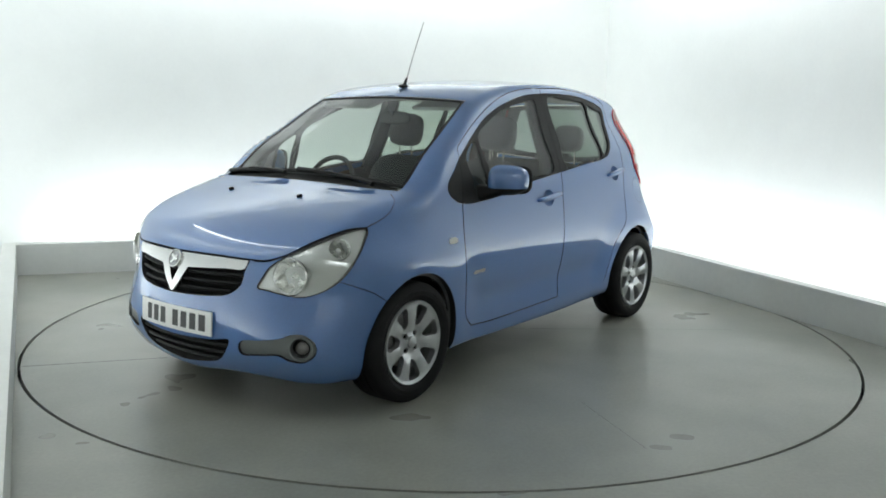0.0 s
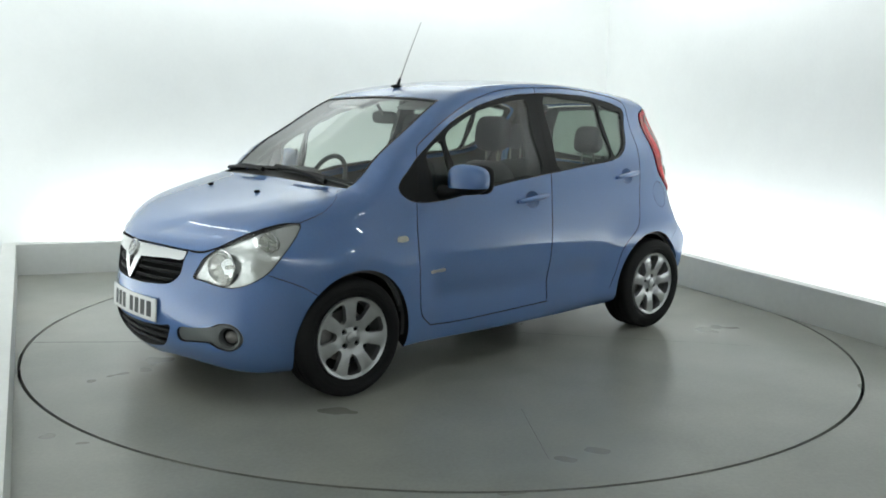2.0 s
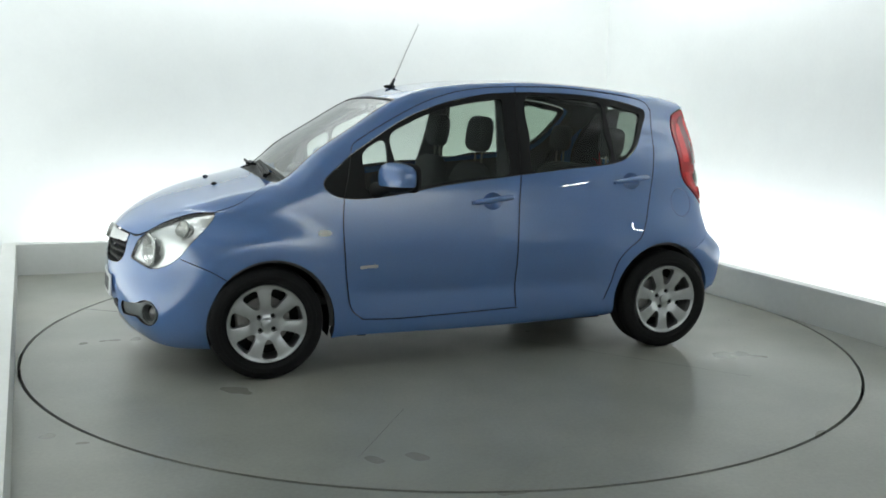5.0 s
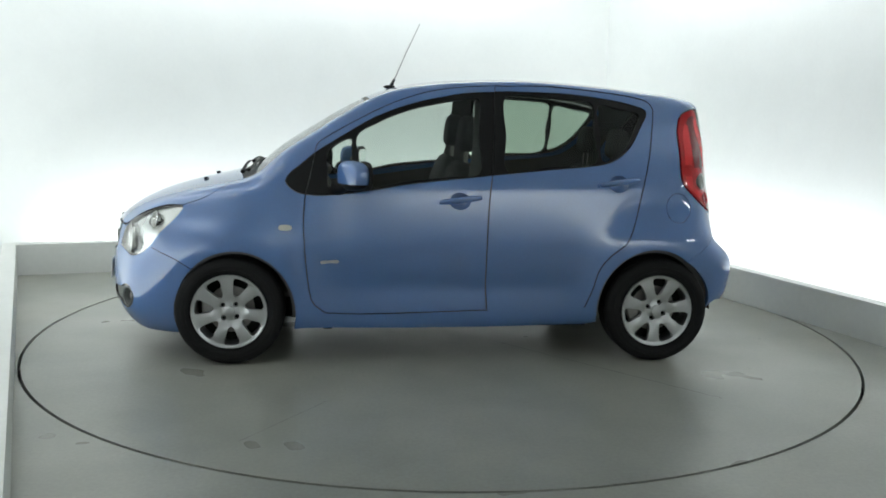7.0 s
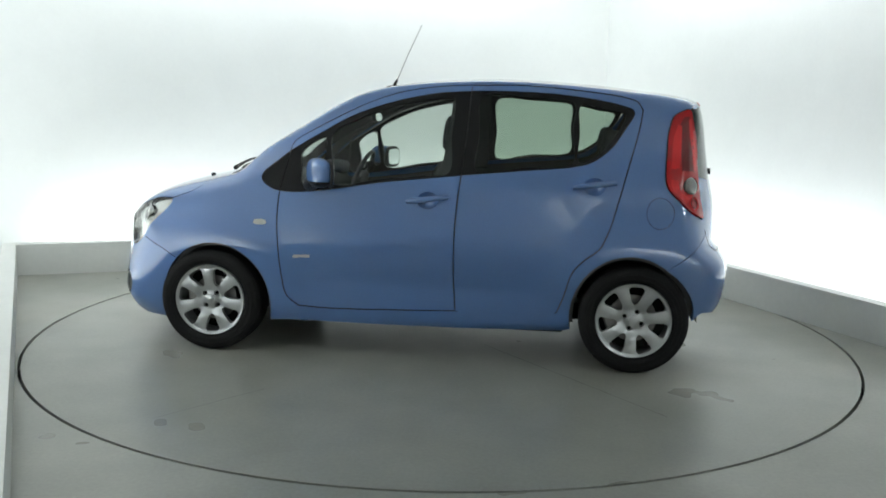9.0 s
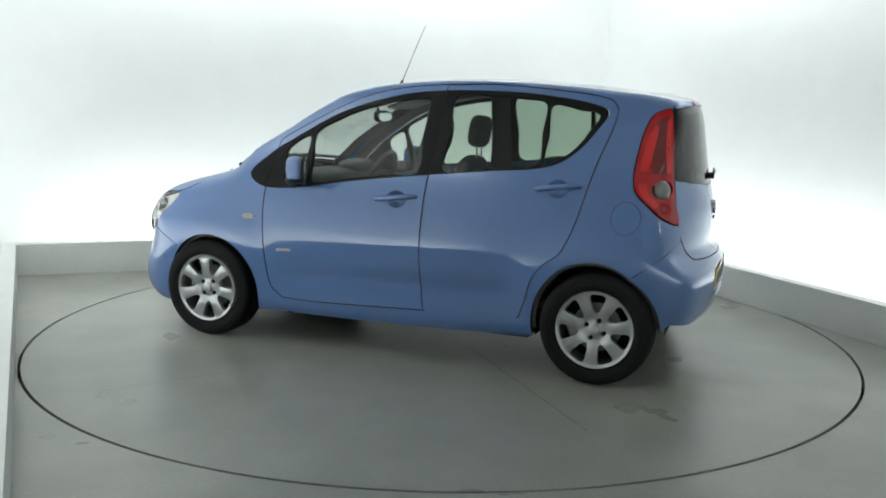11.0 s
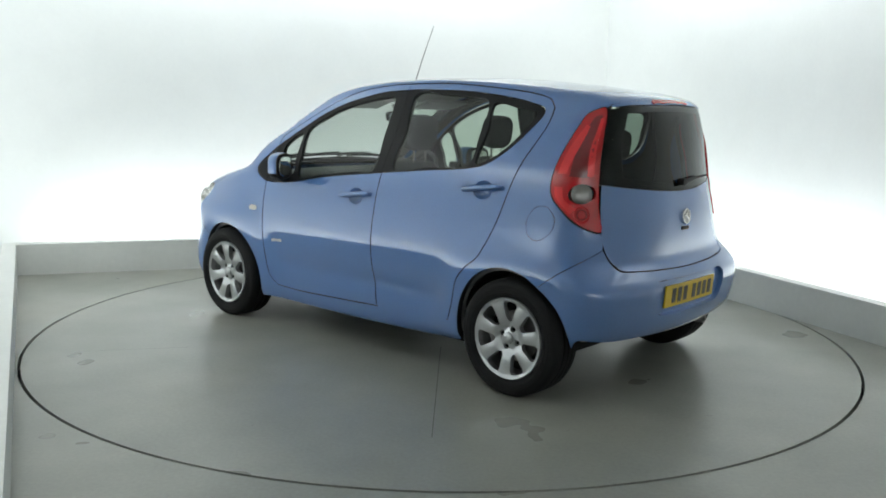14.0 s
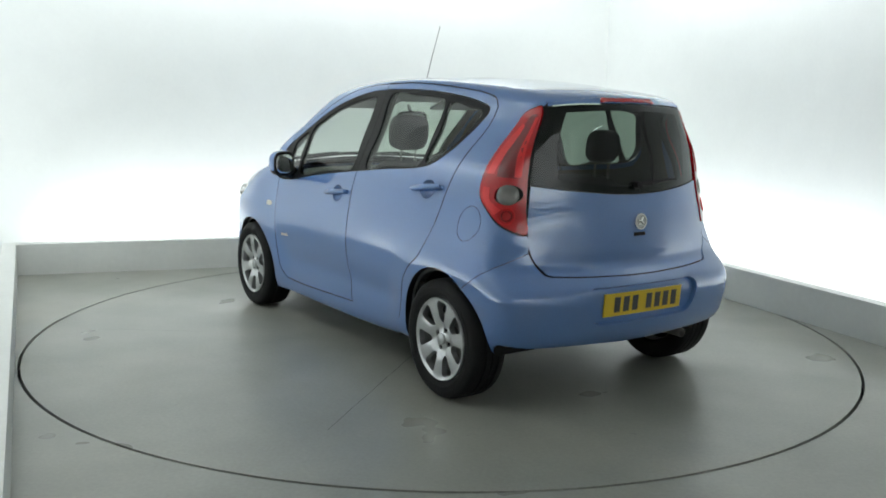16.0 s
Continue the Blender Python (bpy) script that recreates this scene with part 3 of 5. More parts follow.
def edge_between(loop, a, b):
    """The run of a closed loop from its point nearest a to that nearest b."""
    i, j = (int(np.argmin(np.linalg.norm(loop - np.array(q), axis=1))) for q in (a, b))
    return np.array([loop[(i + k) % len(loop)] for k in range((j - i) % len(loop) + 1)])


def build_flank(side):
    lamp_back = inset(LAMP, -0.004)
    tail_out = inset(TAIL, -0.004)
    outline = chain(arch_flank, BUMPER_SEAM[::-1][1:-1], edge_between(lamp_back, LAMP_TIP, LAMP_HEEL)[::-1], HOOD_SIDE, SCREEN_SIDE, ROOF_EDGE,
                    edge_between(tail_out, (-1.492, 1.414), (-1.537, 0.830)), [(-1.550, 0.80)], RUMP_SEAM[::-1], arch_rear_flank, SILL)
    opening = chain(DOOR_FRONT, DOOR_SILL_F, DOOR_SILL_R[::-1], DOOR_REAR[::-1], ROOF_R[::-1], ROOF_F, TIP_F)
    cap = ellipse(-1.298, 0.866, 0.070, 0.080, 40)
    body = panel("body_side", outline, PAINT, car, [inset(opening, -0.0025), inset(cap, -0.002)], grid=0.028, side=side, depth=0.06)
    panel("fuel_flap", cap, PAINT, car, grid=0.025, side=side, depth=0.01)
    panel("mirror_triangle", inset(chain(TIP_F, DOOR_TIP[::-1]), 0.002), BLACK, car, grid=0.03, side=side, lift=-0.001)
    # front door
    cup = ellipse(-0.055, 0.898, 0.058, 0.047, 28)
    low = chain(DOOR_FRONT, DOOR_SILL_F, DOOR_B_LOW, BELT_F[::-1])
    door = panel("front_door", inset(low, 0.0032), PAINT, car, [cup], grid=0.028, side=side)
    panel("door_top_frame", inset(chain(TOP_F, ROOF_F[::-1], DOOR_B_TOP[::-1]), 0.0015), PAINT, door, grid=0.02, side=side)
    band = chain(BELT_F, DOOR_B_UP, TOP_F, DOOR_TIP)
    panel("window_frame", inset(band, 0.0015), BLACK, door, [GLASS_F, GLASS_Q1], grid=0.025, side=side, lift=-0.002, depth=0.025)
    panel("window_pane", inset(GLASS_F, -0.006), GLASS, door, grid=0.04, side=side, lift=-0.008, depth=0)
    panel("quarter_pane", inset(GLASS_Q1, -0.006), GLASS, door, grid=0.04, side=side, lift=-0.008, depth=0)
    handle(door, side, -0.055, 0.898, cup, 0.115)
    # rear door
    cup = ellipse(-0.947, 0.997, 0.058, 0.047, 28)
    low = chain(DOOR_B_LOW[::-1], DOOR_SILL_R[::-1], edge_between(DOOR_REAR, (-1.10, 1.02), (-0.773, 0.313))[::-1])
    low = chain(DOOR_SILL_R[::-1], DOOR_B_LOW, BELT_R, TOP_R, DOOR_B_TOP, ROOF_R, DOOR_REAR)
    door = panel("rear_door", inset(low, 0.0032), PAINT, car, [cup], grid=0.028, side=side)
    band = chain(BELT_R, TOP_R, DOOR_B_UP[::-1])
    panel("window_frame", inset(band, 0.0015), BLACK, door, [GLASS_R, GLASS_Q2], grid=0.025, side=side, lift=-0.002, depth=0.025)
    panel("window_pane", inset(GLASS_R, -0.006), PRIVACY, door, grid=0.04, side=side, lift=-0.008, depth=0)
    panel("quarter_pane", inset(GLASS_Q2, -0.006), PRIVACY, door, grid=0.04, side=side, lift=-0.008, depth=0)
    handle(door, side, -0.947, 0.997, cup, 0.112)
    # side repeater and the small badge of the front door
    panel("side_repeater", smooth_line([(0.918, 0.742), (0.915, 0.760), (0.885, 0.766), (0.852, 0.760), (0.849, 0.742), (0.885, 0.735)], 0.01, True), AMBER, car, grid=0.02, side=side, lift=0.003, depth=0.006, label="small clear side repeater lamp")
    panel("door_badge", smooth_line([(0.695, 0.557), (0.65, 0.560), (0.60, 0.562), (0.60, 0.574), (0.65, 0.574), (0.695, 0.570)], 0.01, True), ALLOY, door, grid=0.02, side=side, lift=0.002, depth=0.003)
    # lining behind the seams, dark trim inside
    lining = chain(line((1.42, 0.80), (1.1, 0.93), (0.87, 0.93), (0.70, 0.895), (-0.23, 1.015), (-0.83, 1.075), (-0.95, 1.10)), line((-0.95, 1.10), (-1.05, 1.18), (-1.14, 1.32), (-1.17, 1.40), (-1.12, 1.43), (-0.99, 1.46), (-0.7, 1.497), (-0.26, 1.505), (0.10, 1.456), (0.4, 1.352), (0.74, 1.155), (0.90, 1.02), (0.97, 1.04)),
                   line((0.97, 1.04), (0.80, 1.19), (0.58, 1.345), (0.42, 1.425), (0.1, 1.495), (-0.3, 1.525), (-0.87, 1.505), (-1.46, 1.43)), line((-1.46, 1.43), (-1.25, 1.2), (-1.25, 1.0), (-1.50, 0.83), (-1.56, 0.74), (-1.56, 0.40)), [(-1.56, 0.24), (1.42, 0.24)])
    panel("inner_trim", lining, TRIM, car, [inset(ARCH_F, 0.02), inset(ARCH_R, 0.02)], grid=0.05, side=side, lift=-0.035, depth=0)
    panel("pillar_trim", chain(line((-0.255, 1.0), (-0.27, 1.25), (-0.28, 1.51)), line((-0.16, 1.51), (-0.14, 1.25), (-0.10, 1.0))), TRIM, car, grid=0.05, side=side, lift=-0.045, depth=0.02)


def handle(door, side, s, z, cup, half):
    """The scooped hollow and the bar over it."""
    c = np.array([s, z])
    verts, faces, k = [], [], len(cup)
    for ring in range(6):
        f = 1 - ring / 5.0
        q = around(c + (cup - c) * max(f, 0.02))
        n = skin_normal(q)
        verts += list(q - n * (0.001 + 0.034 * (1 - f ** 2.2)))
    for ring in range(5):
        for i in range(k):
            faces.append((ring * k + i, ring * k + (i + 1) % k, (ring + 1) * k + (i + 1) % k, (ring + 1) * k + i))
    verts = np.array(verts) * [1, side, 1]
    if side < 0:
        faces = [tuple(reversed(q)) for q in faces]
    mesh_object("handle_cup", verts, faces, PAINT, door, smooth=True)
    run = np.array([(s + half - 2 * half * t, z - 0.008 + 0.026 * t) for t in np.linspace(0, 1, 15)])
    q = around(run)
    n = skin_normal(q)
    out = 0.012 + 0.020 * np.sin(np.linspace(0.12, math.pi - 0.12, 15)) ** 0.6
    pts = (q + n * out[:, None]) * [1, side, 1]
    bm = bmesh.new()
    rad = [0.010 + 0.006 * math.sin(math.pi * t) ** 0.5 for t in np.linspace(0.0, 1, 15)]
    tube(bm, pts, rad, 12)
    hb = part("handle", bm, PAINT, door, smooth=True)
    for i in (0, 14):
        bm = bmesh.new()
        tube(bm, [q[i] * [1, side, 1] - n[i] * [1, side, 1] * 0.004, pts[i]], 0.010, 10)
        part("handle_foot", bm, PAINT, hb, smooth=True)


# nose ------------------------------------------------------------------
GRILLE_SIDE = line((1.897, 0.722), (1.921, 0.677), (1.947, 0.606), (2.012, 0.563), (2.125, 0.548), (2.309, 0.542), (S_NOSE, 0.541))
LOW_GRILLE = line((S_NOSE, 0.345), (2.20, 0.348), (2.091, 0.354), (2.007, 0.362), (2.027, 0.305), (2.072, 0.257), (2.236, 0.224), (S_NOSE, 0.212))
FOG = smooth_line([(1.946, 0.360), (1.86, 0.372), (1.784, 0.386), (1.748, 0.404), (1.700, 0.405), (1.666, 0.366), (1.668, 0.318), (1.705, 0.285), (1.755, 0.292), (1.787, 0.312), (1.86, 0.306), (1.941, 0.303), (1.956, 0.33)], 0.014, True)


def build_nose():
    bottom = line(arch_front_edge[-1], (1.55, 0.155), (1.70, 0.176), (1.85, 0.198), (2.05, 0.202), (2.22, 0.184), (S_NOSE, 0.175))
    rim = inset(LAMP, -0.004)
    i = edge_between(rim[::-1], LAMP_CROWN, LAMP_HEEL)
    under = i if len(i) < len(rim) * 0.75 and i[:, 1].min() < 0.60 else edge_between(rim, LAMP_CROWN, LAMP_HEEL)
    outline = chain(BUMPER_SEAM + [0.0, -0.004], arch_front_edge, bottom, LOW_GRILLE[::-1], GRILLE_SIDE[::-1], HOOD_EDGE[(HOOD_EDGE[:, 0] < 1.89) & (HOOD_EDGE[:, 0] > 1.775)] - [0, 0.004], under)
    bumper = panel("front_bumper", outline, PAINT, car, [inset(FOG, -0.002)], grid=0.025, both=True, depth=0.06)
    # upper grille
    up = chain(HOOD_EDGE[HOOD_EDGE[:, 0] > 1.90] - [0, 0.006], GRILLE_SIDE, )
    panel("grille_back", inset(up, -0.004), DARK, bumper, grid=0.04, both=True, lift=-0.045, depth=0)
    panel("chrome_bar", chain(line((S_NOSE, 0.722), (2.20, 0.722), (2.04, 0.720), (1.905, 0.716)), line((1.905, 0.716), (1.922, 0.682), (2.03, 0.676), (2.2, 0.668), (2.275, 0.664)), [(2.330, 0.600), (S_NOSE - 0.012, 0.552), (S_NOSE, 0.549), (S_NOSE, 0.590), (2.350, 0.655), (S_NOSE, 0.664)]), CHROME, bumper, grid=0.02, both=True, lift=0.006, depth=0.02, label="bright silver grille bar with a pointed middle")
    for z0, s0 in ((0.650, 1.935), (0.612, 1.95), (0.574, 2.01)):
        slat(bumper, s0, z0, 0.010)
    panel("lower_grille_back", inset(chain(LOW_GRILLE), -0.006), DARK, bumper, grid=0.04, both=True, lift=-0.05, depth=0)
    for z0, s0 in ((0.325, 2.02), (0.285, 2.045), (0.246, 2.09)):
        slat(bumper, s0, z0, 0.011)
    # badge: a plain ring with a plain shape in it
    c = around([(S_NOSE, 0.692)])[0]
    badge("front_badge", bumper, (c[0] + 0.010, 0, 0.694), pose(0, 0, 0, 0, 68, 0), 0.044)
    # number plate
    plate("front_number_plate", Matrix.Translation((1.950, 0, 0.426)) @ pose(0, 0, 0, 0, -3, 0), PLATE_WHITE, 0.36)
    for side in SIDES:
        fog = panel("fog_lamp_bezel", FOG, SILVER_PLASTIC, bumper, [ellipse(1.715, 0.345, 0.033, 0.044, 32)], grid=0.02, side=side, lift=-0.012, depth=0.03, label="satin grey plastic fog lamp surround")
        q = around([(1.712, 0.345)])[0]
        n = skin_normal(q[None])[0]
        m = Matrix.Translation(Vector((q - n * 0.010) * [1, side, 1])) @ Vector(n * [1, side, 1]).to_track_quat("Y", "Z").to_matrix().to_4x4()
        bm = bmesh.new()
        spin(bm, [(0.050, 0.0), (0.047, -0.020), (0.040, -0.040), (0.0, -0.045)], 28)
        bmesh.ops.transform(bm, matrix=m, verts=bm.verts)
        part("fog_cup", bm, BLACK, fog, smooth=True)
        bm = bmesh.new()
        spin(bm, [(0.046, -0.002), (0.048, 0.005), (0.052, 0.007), (0.056, 0.003), (0.056, -0.006)], 32)
        bmesh.ops.transform(bm, matrix=m, verts=bm.verts)
        part("fog_ring", bm, SILVER_PLASTIC, fog, smooth=True)
        bm = bmesh.new()
        spin(bm, [(0.0, -0.010), (0.018, -0.013), (0.030, -0.022), (0.032, -0.040)], 24)
        bmesh.ops.transform(bm, matrix=m, verts=bm.verts)
        part("fog_lens", bm, SMOKE, fog, "small domed fog lamp lens", smooth=True)
        head_lamp(side)


def slat(parent, s0, z0, radius):
    s = np.linspace(s0, S_NOSE, 14)
    q = around(np.stack([s, np.full(14, z0)], 1))
    q = q - skin_normal(q) * 0.020
    pts = list(q) + [v * [1, -1, 1] for v in q[::-1][1:]]
    bm = bmesh.new()
    tube(bm, pts, radius, 8, 0.8)
    part("grille_slat", bm, BLACK, parent, smooth=True)


def badge(name, parent, at, turn, r):
    m = Matrix.Translation(at) @ turn
    bm = bmesh.new()
    ringv = [(r * 0.80, 0.0), (r * 0.86, 0.006), (r * 0.97, 0.006), (r, 0.0), (r * 0.97, -0.008), (r * 0.8, -0.008)]
    spin(bm, ringv, 40, True)
    bmesh.ops.rotate(bm, verts=bm.verts, matrix=Matrix.Rotation(radians(90), 3, "X"))
    bmesh.ops.transform(bm, matrix=m, verts=bm.verts)
    ob = part(name, bm, CHROME, parent, "round chrome emblem", smooth=True)
    bm = bmesh.new()
    spin(bm, [(0.0, 0.001), (r * 0.82, -0.002)], 32)
    bmesh.ops.rotate(bm, verts=bm.verts, matrix=Matrix.Rotation(radians(90), 3, "X"))
    bmesh.ops.transform(bm, matrix=m, verts=bm.verts)
    part("emblem_disc", bm, ALLOY, ob)
    bm = bmesh.new()
    tube(bm, [(-r * 0.35, -r * 0.4, 0.003), (0.0, r * 0.1, 0.004), (r * 0.2, r * 0.55, 0.003)], r * 0.16, 8)
    tube(bm, [(-r * 0.35, r * 0.35, 0.003), (r * 0.1, 0.0, 0.004), (r * 0.5, -r * 0.3, 0.003)], r * 0.13, 8)
    bmesh.ops.transform(bm, matrix=m, verts=bm.verts)
    part("emblem_figure", bm, CHROME, ob, smooth=True)


def plate(name, m, mat, bend):
    """A number plate that faces local +x and follows the bumper's curve; its characters are plain bars."""
    def shaped(bm, turn):
        for v in bm.verts:
            v.co.x -= bend * v.co.y ** 2
        bmesh.ops.transform(bm, matrix=turn, verts=bm.verts)
    bm = bmesh.new()
    box(bm, (0.008, 0.520, 0.111), bevel=0.002)
    for k in range(1, 12):
        bmesh.ops.bisect_plane(bm, geom=list(bm.verts) + list(bm.edges) + list(bm.faces), plane_co=(0, -0.26 + 0.52 * k / 12, 0), plane_no=(0, 1, 0))
    shaped(bm, m)
    ob = part(name, bm, mat, car)
    y = 0.205
    for k in range(7):
        bm = bmesh.new()
        box(bm, (0.004, 0.038, 0.074), at=(0.0035, y, 0), bevel=0.001)
        shaped(bm, m)
        part("plate_bar", bm, TRIM, ob)
        y -= 0.058 + (0.035 if k == 3 else 0)
    return ob


def head_lamp(side):
    lamp = lens = panel("headlight", LAMP, LENS, car, grid=0.02, side=side, lift=0.001, depth=0.012, label="large clear headlight with silver reflectors")
    lens.visible_shadow = False
    panel("lamp_gasket", inset(LAMP, -0.003), BLACK, lamp, [inset(LAMP, -0.0006)], grid=0.02, side=side, lift=-0.006, depth=0.02)
    panel("lamp_housing", inset(LAMP, -0.002), SILVER, lamp, [ellipse(1.735, 0.655, 0.072, 0.072, 32), ellipse(1.555, 0.780, 0.042, 0.038, 24)], grid=0.025, side=side, lift=-0.018, depth=0.05)
    panel("lamp_back", inset(LAMP, 0.004), SILVER, lamp, grid=0.025, side=side, lift=-0.075, depth=0)
    for (s, z, r) in ((1.735, 0.655, 0.078), (1.555, 0.780, 0.046)):
        q = around([(s, z)])[0]
        n = skin_normal(q[None])[0]
        aim = Vector(n * [1, side, 1]) * 0.5 + Vector((1, 0.12 * side, 0.05)) * 0.7
        m = Matrix.Translation(Vector((q - n * 0.020) * [1, side, 1])) @ aim.to_track_quat("Y", "Z").to_matrix().to_4x4()
        bm = bmesh.new()
        spin(bm, [(r * 1.02, 0.010), (r, 0.012), (r * 0.93, 0.0), (r * 0.82, -0.025), (r * 0.6, -0.052), (r * 0.3, -0.070), (r * 0.14, -0.074)], 60)
        for v in bm.verts:
            # stepped facets of the reflector
            if v.co.y < -0.002:
                v.co.y += 0.007 * (1 if int((v.co.x / r + 2) * 5) % 2 else -1) + 0.004 * (1 if int((v.co.z / r + 2) * 3) % 2 else -1)
        bmesh.ops.transform(bm, matrix=m, verts=bm.verts)
        bowl = part("reflector_bowl", bm, REFLECTOR, lamp, smooth=True)
        bm = bmesh.new()
        spin(bm, [(0.0, -0.010), (r * 0.10, -0.014), (r * 0.16, -0.030), (r * 0.16, -0.072)], 20)
        bmesh.ops.transform(bm, matrix=m, verts=bm.verts)
        part("bulb", bm, REFLECTOR if r > 0.06 else AMBER, bowl, smooth=True)
        bm = bmesh.new()
        spin(bm, [(r * 1.00, 0.013), (r * 1.05, 0.017), (r * 1.10, 0.013), (r * 1.05, 0.006)], 36, True)
        bmesh.ops.transform(bm, matrix=m, verts=bm.verts)
        part("bowl_ring", bm, CHROME, bowl, smooth=True)


# top -------------------------------------------------------------------
def both_sides(left):
    """A plan outline from its left half, front or back to the other end."""
    left = np.asarray(left, float)
    mirror = left[::-1] * [1, -1]
    return chain(left, mirror)


def build_top():
    edge = around(np.vstack([HOOD_EDGE, HOOD_SIDE[1:]]))[:, :2]
    keep = [edge[0]]
    for q in edge[1:]:
        if np.linalg.norm(q - keep[-1]) > 0.012:
            keep.append(q)
    rear = line((keep[-1][0], keep[-1][1]), (1.135, 0.50), (1.155, 0.25), (1.160, 0.0))[1:]
    hood = chain(np.array(keep), rear)
    hood[0][1] = 0.0
    panel("bonnet", inset(both_sides(hood), 0.002), PAINT, car, where="above", grid=0.028, depth=0.02)
    side = around(SCREEN_SIDE)[:, :2]
    # black cowl between bonnet and windscreen
    cowl = chain(line((1.160, 0.0), (1.155, 0.25), (1.135, 0.50), (1.108, side[0][1]))[:, :], line((1.070, 0.60), (1.085, 0.3), (1.09, 0.0)))
    panel("scuttle_panel", inset(both_sides(cowl), 0.001), BLACK, car, where="above", grid=0.03, lift=-0.012, depth=0.02)
    front = line((1.09, 0.0), (1.085, 0.3), (1.072, 0.60), step=0.03)
    head = line((0.435, side[-1][1]), (0.446, 0.28), (0.448, 0.0), step=0.03)
    screen = chain(front, side[2:], head)
    whole = inset(both_sides(screen), 0.002)
    ws = panel("windscreen", whole, GLASS, car, where="above", grid=0.03, lift=-0.004, depth=0)
    panel("screen_border", whole, BLACK, ws, [inset(whole, 0.016)], where="above", grid=0.02, lift=-0.001, depth=0.004)
    roof_l = around(np.vstack([ROOF_EDGE, ROOF_REAR[1:]]))[:, :2]
    roof_l[-1][1] = 0.0
    keep = [roof_l[0]]
    for q in roof_l[1:]:
        if np.linalg.norm(q - keep[-1]) > 0.012:
            keep.append(q)
    roof = chain(head[::-1][:-1], np.array(keep))
    panel("roof", both_sides(roof), PAINT, car, where="above", grid=0.035, depth=0.0)
    lining = both_sides(chain([(0.43, 0.0), (0.42, 0.48)], line((0.2, 0.49), (-0.3, 0.50), (-1.0, 0.47), (-1.40, 0.42)), [(-1.50, 0.0)]))
    panel("headlining", lining, HEADLINING, car, where="above", grid=0.08, lift=-0.035, depth=0)


# tail ------------------------------------------------------------------
REAR_GLASS = chain(line((S_TAIL, 1.434), (-1.84, 1.430), (-1.62, 1.424), (-1.514, 1.410)), line((-1.514, 1.410), (-1.513, 1.221), (-1.516, 1.056)), line((-1.516, 1.056), (-1.659, 1.037), (-1.974, 1.016), (S_TAIL, 1.010)))


def build_tail():
    gate_low = chain(line((S_TAIL, 1.006), (-1.974, 1.012), (-1.659, 1.033), (-1.519, 1.051)), line((-1.519, 1.051), (-1.526, 0.942), (-1.541, 0.832), (-1.558, 0.757), (-1.588, 0.697), (-1.632, 0.657)), GATE_LOW[GATE_LOW[:, 0] < -1.65] + [0, 0.005])
    gate = panel("tailgate", gate_low, PAINT, car, grid=0.028, both=True, depth=0.02)
    rear_window = panel("rear_window", REAR_GLASS, DARK_GLASS, gate, grid=0.04, both=True, lift=-0.003, depth=0.0)
    frame_in = chain(line((S_TAIL, 1.405), (-1.84, 1.400), (-1.62, 1.390)), line((-1.62, 1.390), (-1.60, 1.22), (-1.62, 1.085)), line((-1.62, 1.085), (-1.75, 1.070), (-1.974, 1.052), (S_TAIL, 1.048)))
    outer = REAR_GLASS + np.stack([np.where(REAR_GLASS[:, 0] > -1.53, 0.018, 0.0), np.zeros(len(REAR_GLASS))], 1)
    ring = chain(outer, [(S_TAIL, 1.048)], frame_in[::-1], [(S_TAIL, 1.405)])
    panel("window_border", ring, BLACK, rear_window, grid=0.03, both=True, lift=-0.008, depth=0)
    spoiler = chain(ROOF_REAR + [0, -0.0005], line((S_TAIL, 1.438), (-1.84, 1.434), (-1.62, 1.428), (-1.520, 1.4165)))
    panel("tailgate_top", spoiler, PAINT, gate, grid=0.02, both=True, depth=0.0)
    panel("high_brake_light", smooth_line([(S_TAIL, 1.442), (-1.95, 1.441), (-1.85, 1.440), (-1.845, 1.452), (-1.95, 1.457), (S_TAIL, 1.458)], 0.02), TAIL_RED, gate, grid=0.02, both=True, lift=0.004, depth=0.006, label="narrow red high brake light")
    c = around([(S_TAIL, 0.872)])[0]
    badge("tailgate_badge", gate, (c[0] - 0.006, 0, 0.880), pose(0, 0, 0, 0, -86, 0), 0.040)
    bm = bmesh.new()
    box(bm, (0.02, 0.075, 0.018), (c[0] + 0.001, 0, 0.820), bevel=0.004)
    part("tailgate_grip", bm, BLACK, gate, "dark recessed tailgate grip")
    # bumper with the hollow for its plate
    low = line((S_TAIL, 0.297), (-2.1, 0.300), (-1.88, 0.311), (-1.622, 0.322), (-1.50, 0.338), arch_rear_edge[0])
    hollow = line((S_TAIL, 0.590), (-1.98, 0.590), (-1.84, 0.585), (-1.822, 0.560), (-1.845, 0.45), (-1.88, 0.420), (-2.0, 0.413), (S_TAIL, 0.412))
    outline = chain(GATE_LOW[GATE_LOW[:, 0] > -1.66], GATE_LOW[GATE_LOW[:, 0] <= -1.66], hollow, low, arch_rear_edge, RUMP_SEAM + [0, -0.004])
    bumper = panel("rear_bumper", outline, PAINT, car, grid=0.028, both=True, depth=0.026, shade_edges=False)
    panel("plate_hollow", chain(hollow), PAINT, bumper, grid=0.04, both=True, lift=-0.024, depth=0)
    plate("rear_number_plate", Matrix.Translation((-1.722, 0, 0.501)) @ pose(0, 0, 0, 0, 4, 180), PLATE_YELLOW, 0.06)
    bm = bmesh.new()
    spin(bm, [(0.024, 0.0), (0.024, 0.09), (0.021, 0.09), (0.021, 0.0)], 20)
    bmesh.ops.rotate(bm, verts=bm.verts, matrix=Matrix.Rotation(radians(90), 3, "Z"))
